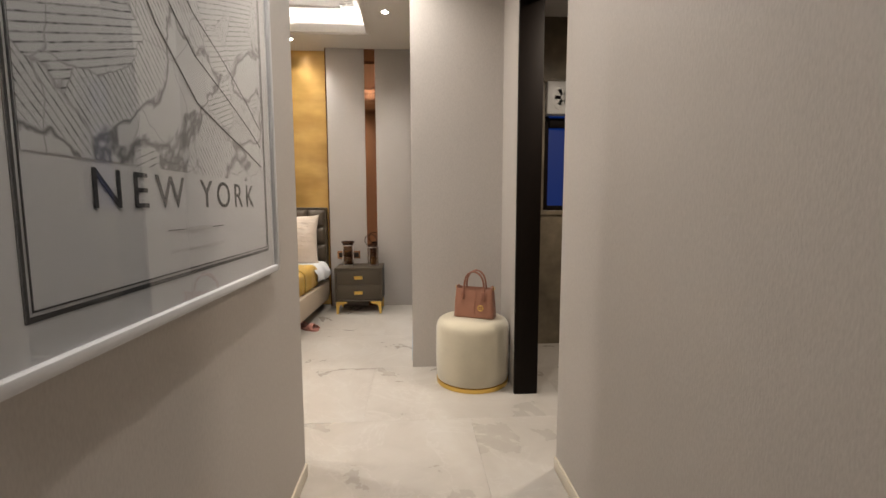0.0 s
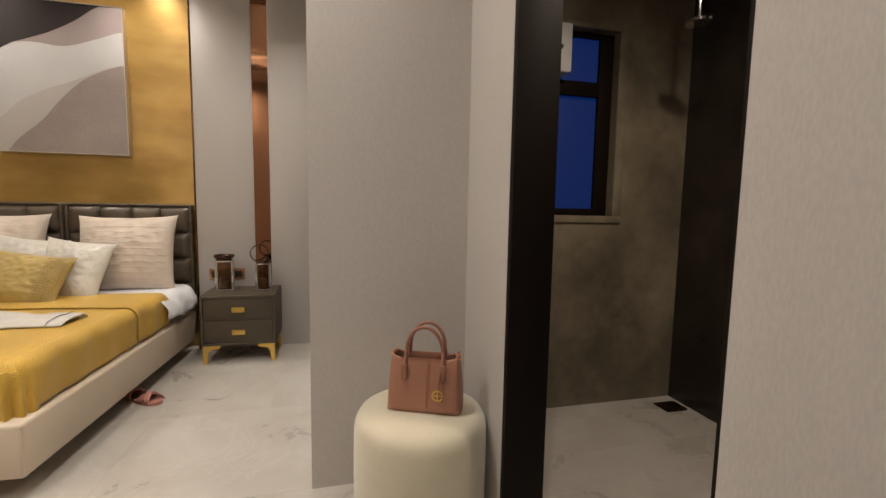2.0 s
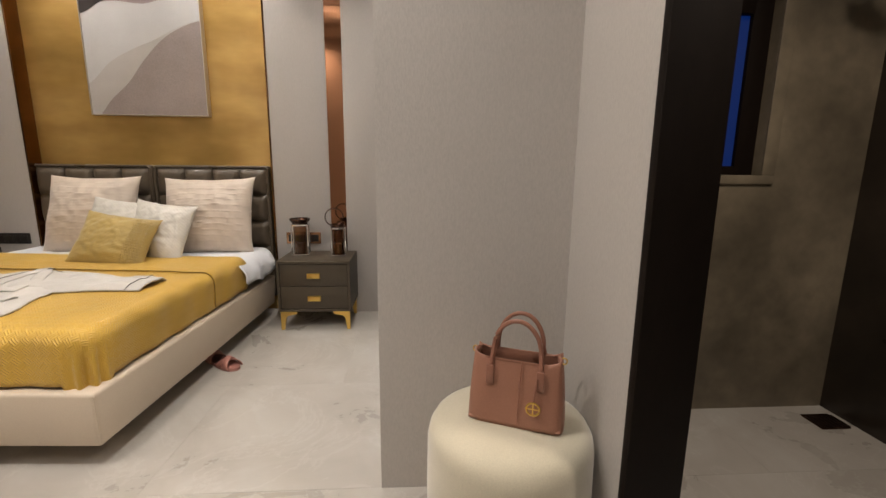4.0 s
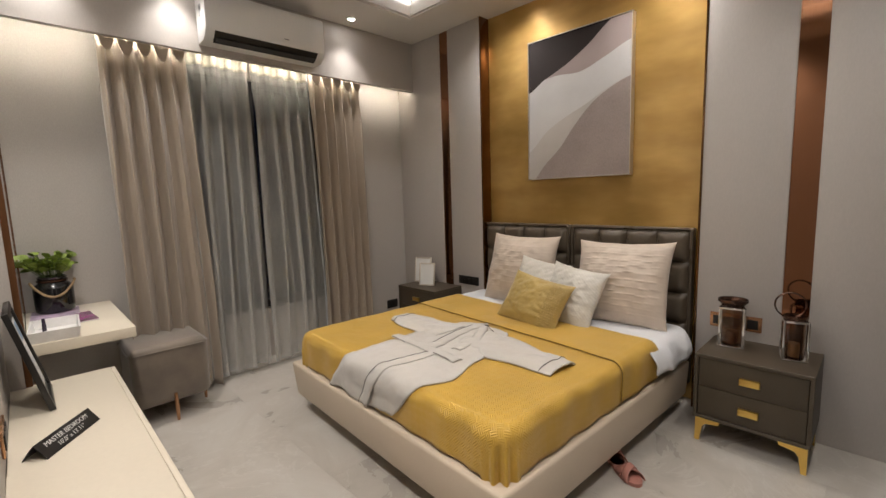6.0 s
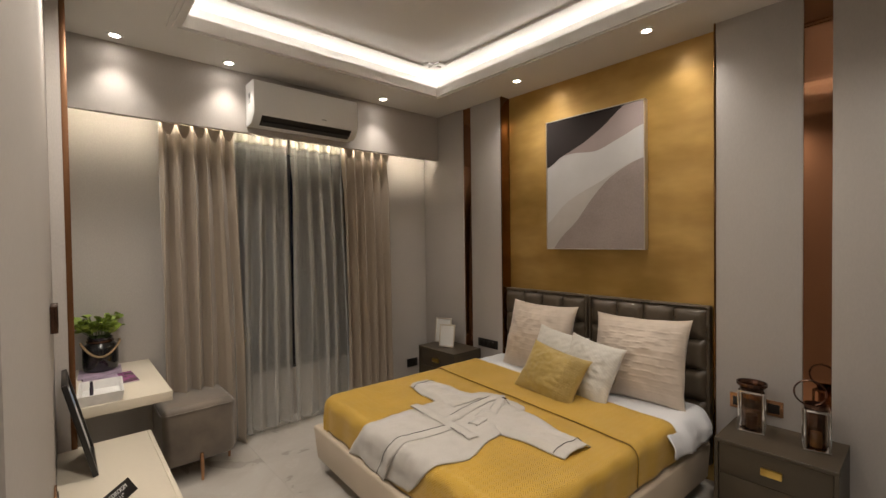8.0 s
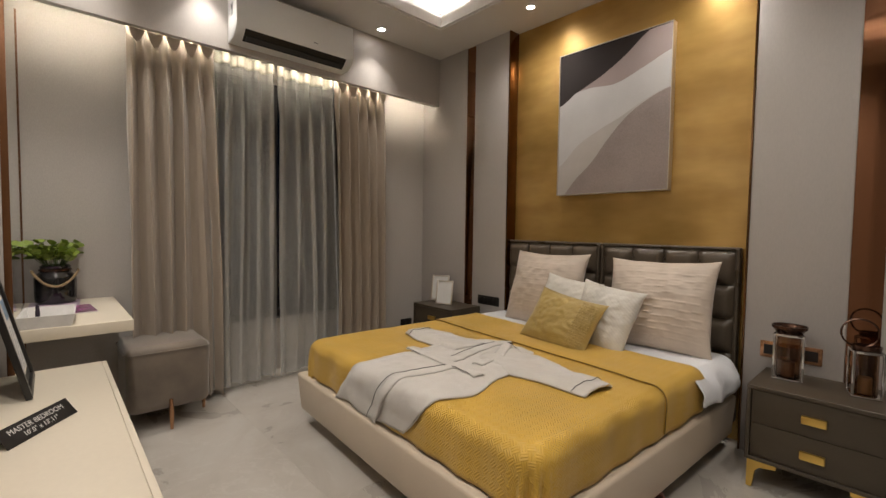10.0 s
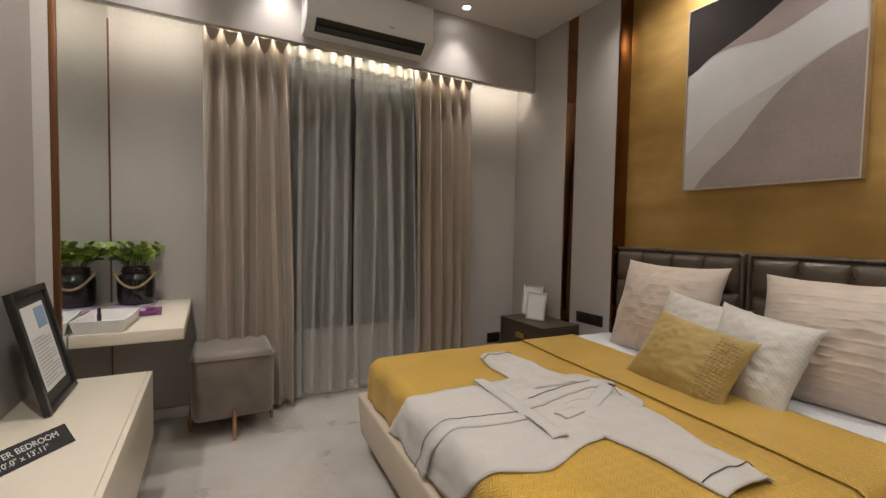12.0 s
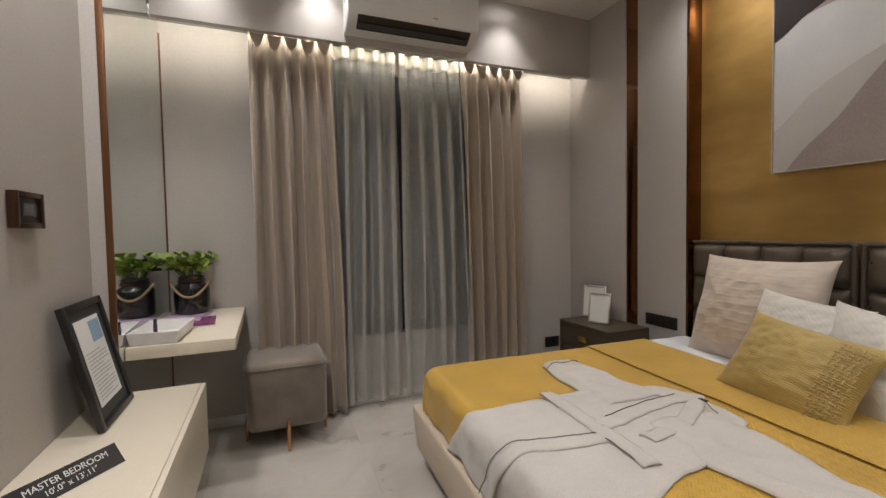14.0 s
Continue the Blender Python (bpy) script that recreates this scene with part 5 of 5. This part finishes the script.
shell = sheet_grid(72, 16, bag_place)
bmesh.ops.remove_doubles(shell, verts=shell.verts[:], dist=0.0005)
thick(part("bag_body", shell, TAN, bag, "tan pebbled leather body", 60), 0.005)
part("bag_bottom", boxes((-BW / 2 + 0.006, BW / 2 - 0.006, -BD / 2 + 0.006, BD / 2 - 0.006, 0.001, 0.010), bevel=0.004), TAN, bag)
# A flat black sheet under the rim stands for the shade inside.
part("lining", boxes((-BW / 2 + 0.03, BW / 2 - 0.03, -0.022, 0.022, BH - 0.045, BH - 0.04)), BLACK, bag, "flat black sheet standing for the shaded inside")
for s in (-1, 1):
    arc = [(0.066 * math.cos(t) * (1.0 if math.sin(t) > 0 else 1.0), s * (0.030 + 0.006 * math.sin(t)), BH + 0.008 + 0.092 * math.sin(t)) for t in [math.pi * i / 24 for i in range(25)]]
    arc = [(0.070, s * 0.046, BH - 0.045), (0.068, s * 0.040, BH - 0.01)] + arc + [(-0.068, s * 0.040, BH - 0.01), (-0.070, s * 0.046, BH - 0.045)]
    part("handle", tube(arc, 0.0065, 10), TANDARK, bag, "rolled leather handle")
    for x in (-0.07, 0.07):
        part("handle_tab", boxes((x - 0.011, x + 0.011, s * 0.055 - 0.004, s * 0.055 + 0.004, BH - 0.085, BH - 0.03), bevel=0.002), TANDARK, bag)
part("front_seam", tube([(0.012, -0.0635, 0.02), (0.014, -0.061, 0.10), (0.016, -0.046, 0.19)], 0.0018, 6), TANDARK, bag)
part("charm_strap", tube([(0.062, -0.058, 0.155), (0.058, -0.066, 0.115), (0.056, -0.068, 0.092)], 0.003, 6), TANDARK, bag)
charm = part("charm", tube([(0.055 + 0.018 * math.cos(2 * math.pi * i / 28), -0.0695, 0.071 + 0.018 * math.sin(2 * math.pi * i / 28)) for i in range(28)], 0.0028, 6, True), BRASS, bag, "round gold charm")
part("charm_bars", boxes((0.040, 0.070, -0.0705, -0.0685, 0.0695, 0.0725), (0.0535, 0.0565, -0.0705, -0.0685, 0.0726, 0.088), (0.0535, 0.0565, -0.0705, -0.0685, 0.054, 0.0694)), BRASS, bag)
for x, s in ((-BW / 2 + 0.012, 1), (BW / 2 - 0.012, 1)):
    part("side_ring", tube([(x + 0.009 * math.cos(2 * math.pi * i / 16), 0, BH - 0.012 + 0.009 * math.sin(2 * math.pi * i / 16)) for i in range(16)], 0.002, 6, True), BRASS, bag, "small gold ring")

# poster


def map_print():
    """A printed street map: hatched street grids in uneven districts, with blank water."""
    m, t, b = shader("street_map_print")
    v = coords(t)
    warp = node(t, "ShaderNodeTexNoise", Scale=5.0, Detail=4.0)
    link(t, v, warp.inputs["Vector"])
    bent = t.nodes.new("ShaderNodeVectorMath")
    bent.operation = "MULTIPLY_ADD"
    bent.inputs[1].default_value = (0.12, 0.12, 0.12)
    link(t, warp.outputs["Color"], bent.inputs[0])
    link(t, v, bent.inputs[2])
    mask = node(t, "ShaderNodeTexNoise", Scale=3.0, Detail=5.0, Distortion=0.4)
    link(t, v, mask.inputs["Vector"])
    cells = node(t, "ShaderNodeTexVoronoi", Scale=6.5)
    link(t, bent.outputs["Vector"], cells.inputs["Vector"])
    edge = node(t, "ShaderNodeTexVoronoi", Scale=6.5)
    edge.feature = "DISTANCE_TO_EDGE"
    link(t, bent.outputs["Vector"], edge.inputs["Vector"])
    small = node(t, "ShaderNodeTexNoise", Scale=55.0, Detail=4.0)
    link(t, v, small.inputs["Vector"])
    lines = []
    for turn in (20, -48):
        w = node(t, "ShaderNodeTexWave", Scale=28.0, Distortion=1.0)
        w.bands_direction = "Z"
        link(t, coords(t, (1, 1, 1), (0, radians(turn), 0)), w.inputs["Vector"])
        lines.append(ramp(t, w.outputs["Fac"], [(0.0, (1, 1, 1)), (0.22, (0, 0, 0))]))
    pick = ramp(t, cells.outputs["Color"], [(0.45, (0, 0, 0)), (0.5, (1, 1, 1))])
    hatch = t.nodes.new("ShaderNodeMix")
    hatch.data_type = "RGBA"
    link(t, pick, hatch.inputs["Factor"])
    link(t, lines[0], hatch.inputs["A"])
    link(t, lines[1], hatch.inputs["B"])
    broken = ramp(t, small.outputs["Fac"], [(0.42, (0.35, 0.35, 0.35)), (0.58, (1, 1, 1))])
    land = ramp(t, mask.outputs["Fac"], [(0.47, (0, 0, 0)), (0.52, (1, 1, 1))])
    out = hatch.outputs["Result"]
    for other in (broken, land):
        mul = t.nodes.new("ShaderNodeMix")
        mul.data_type, mul.blend_type = "RGBA", "MULTIPLY"
        mul.inputs["Factor"].default_value = 1
        link(t, out, mul.inputs["A"])
        link(t, other, mul.inputs["B"])
        out = mul.outputs["Result"]
    shore = ramp(t, mask.outputs["Fac"], [(0.46, (0, 0, 0)), (0.475, (0.9, 0.9, 0.9)), (0.49, (0, 0, 0))])
    road = ramp(t, edge.outputs["Distance"], [(0.0, (0.5, 0.5, 0.5)), (0.012, (0, 0, 0))])
    for other in (shore, road):
        mx = t.nodes.new("ShaderNodeMix")
        mx.data_type, mx.blend_type = "RGBA", "LIGHTEN"
        mx.inputs["Factor"].default_value = 1
        link(t, out, mx.inputs["A"])
        link(t, other, mx.inputs["B"])
        out = mx.outputs["Result"]
    col = t.nodes.new("ShaderNodeMix")
    col.data_type = "RGBA"
    link(t, out, col.inputs["Factor"])
    col.inputs["A"].default_value = (0.40, 0.392, 0.39, 1)
    col.inputs["B"].default_value = (0.035, 0.034, 0.036, 1)
    link(t, col.outputs["Result"], b.inputs["Base Color"])
    b.inputs["Roughness"].default_value = 0.6
    return m


WHITEFRAME = paint("white_lacquer_frame", (0.66, 0.66, 0.67), 0.35, 0, (2, 0.02), (90, 0.03), 0.02)
POSTER = paint("poster_paper", (0.40, 0.392, 0.39), 0.6, 0, (2, 0.02), (120, 0.02), 0.02)
INK = paint("black_ink", (0.02, 0.02, 0.022), 0.6)
PY0, PY1, PZ0, PZ1 = 0.941, 1.968, 0.977, 2.377
poster = thing("framed_poster", pose(XL, (PY0 + PY1) / 2, PZ0, 0, 0, 90), "white framed black and white city map poster on the corridor wall", "poster")
FW, FH = PY1 - PY0, PZ1 - PZ0
part("frame_border", boxes((-FW / 2, -FW / 2 + 0.02, -0.032, -0.0005, 0, FH), (FW / 2 - 0.02, FW / 2, -0.032, -0.0005, 0, FH), (-FW / 2 + 0.02, FW / 2 - 0.02, -0.032, -0.0005, 0, 0.02), (-FW / 2 + 0.02, FW / 2 - 0.02, -0.032, -0.0005, FH - 0.02, FH), bevel=0.0025), WHITEFRAME, poster, "white frame")
part("poster_sheet", boxes((-FW / 2 + 0.02, FW / 2 - 0.02, -0.018, -0.001, 0.02, FH - 0.02)), POSTER, poster)
for inset, w in ((0.075, 0.0075), (0.087, 0.0025)):
    x, z0, z1 = FW / 2 - inset, inset - 0.002, FH - inset + 0.002
    part("border_line", boxes((-x, x, -0.0188, -0.0182, z0, z0 + w), (-x, x, -0.0188, -0.0182, z1 - w, z1), (-x, -x + w, -0.0188, -0.0182, z0 + w, z1 - w), (x - w, x, -0.0188, -0.0182, z0 + w, z1 - w)), INK, poster, "black border line")
gl = part("glazing", boxes((-FW / 2 + 0.02, FW / 2 - 0.02, -0.0235, -0.0215, 0.02, FH - 0.02)), glass("poster_glass", (0.97, 0.98, 0.98), 0.0), poster, "clear picture glass")
gl.visible_shadow = False
part("city_map", boxes((-FW / 2 + 0.092, FW / 2 - 0.092, -0.0188, -0.0182, 0.285, FH - 0.092)), map_print(), poster, "printed street map")
title = lettering("NEW YORK", 0.088, Matrix.Translation((0.006, -0.0190, 0.240)) @ pose(0, 0, 0, 90), INK, poster, "black lettering", 1.4)
wide = max(v.co.x for v in title.data.vertices) - min(v.co.x for v in title.data.vertices)
for v in title.data.vertices:
    v.co.x *= 0.636 / wide
part("rule", boxes((-0.120, -0.062, -0.0190, -0.0182, 0.168, 0.170), (0.062, 0.120, -0.0190, -0.0182, 0.168, 0.170)), INK, poster)
part("small_print", boxes((-0.055, 0.055, -0.0190, -0.0182, 0.164, 0.174), (-0.115, 0.115, -0.0190, -0.0182, 0.124, 0.131)), paint("grey_ink", (0.38, 0.37, 0.36), 0.6), poster)
river = [(-0.30, 0.80), (-0.22, 0.68), (-0.12, 0.55), (0.02, 0.44), (0.16, 0.40), (0.30, 0.365), (0.40, 0.335)]
for dz, r in ((0.0, 0.0022), (0.10, 0.0016), (0.19, 0.0013)):
    part("map_road", tube([(x, -0.0186, z + dz * (0.6 + 0.4 * math.cos(x * 4))) for x, z in river], r, 5), INK, poster)

# ---- bathroom things ----
fan = thing("exhaust_fan", pose(1.195, BY - 0.002, 2.06), "white square exhaust fan fixed in the bathroom window", "exhaust fan")
part("housing", boxes((-0.13, 0.13, -0.04, 0.06, -0.13, 0.13), bevel=0.012), PLASTIC, fan)
part("grille_ring", lathe([(0.075, -0.046), (0.10, -0.044), (0.10, -0.038), (0.075, -0.038)], 32), PLASTIC, fan, at=pose(0, 0, 0, 90) @ pose(0, 0, 0, 180))
part("dark_opening", lathe([(0.001, -0.0425), (0.080, -0.0425), (0.080, -0.041), (0.001, -0.041)], 32), BLACK, fan, at=pose(0, 0, 0, 90) @ pose(0, 0, 0, 180))
for i in range(6):
    part("blade", boxes((0.018, 0.072, -0.046, -0.0435, -0.014, 0.014), bevel=0.001), PLASTIC, fan, at=pose(0, 0, 0, 0, 60 * i, 0))
part("hub", lathe([(0.022, -0.050), (0.022, -0.043), (0.001, -0.043)], 20), PLASTIC, fan, at=pose(0, 0, 0, 90) @ pose(0, 0, 0, 180))
shower = thing("shower_head", pose(1.76, 3.6, 2.08), "chrome round ceiling shower head", "shower")
part("rose", lathe([(0.06, 0.0), (0.06, 0.012), (0.02, 0.022), (0.012, 0.03)], 28), CHROME, shower)
part("pipe", lathe([(0.009, 0.03), (0.009, 0.618)], 14), CHROME, shower)
drain = thing("floor_drain", pose(2.03, 3.90, 0.0015), "square dark metal floor drain grate", "drain")
part("grate", boxes((-0.07, 0.07, -0.06, -0.05, 0, 0.004), (-0.07, 0.07, 0.05, 0.06, 0, 0.004), *[(-0.07 + 0.02 * i, -0.06 + 0.02 * i, -0.05, 0.05, 0, 0.004) for i in range(8)]), BRONZE, drain)
part("sump", boxes((-0.068, 0.068, -0.058, 0.058, -0.001, 0.0008)), BLACK, drain)

# ---- floor tiles ----
floor = structure("floor", boxes((XB - 0.1, BX + 0.15, -2.1, YG + 0.1, -0.05, -0.004)), GROUT, "cream marble tiled floor", "floor")
TW, TD, J = 1.2, 0.8, 0.0004


def tile_mesh(w, d):
    me = bpy.data.meshes.new("tile")
    bm = boxes((0, w, 0, d, -0.012, 0.0))
    bm.to_mesh(me)
    bm.free()
    me.materials.append(MARBLE)
    return me


full = tile_mesh(TW - 2 * J, TD - 2 * J)
j = 0
y = -2.02
while y < YG:
    x = XB - 0.6 * (j % 2)
    while x < BX:
        new_tile = new("tile", full)
        new_tile.parent = floor
        new_tile.location = (x + J, y + J, 0)
        x += TW
    y += TD
    j += 1
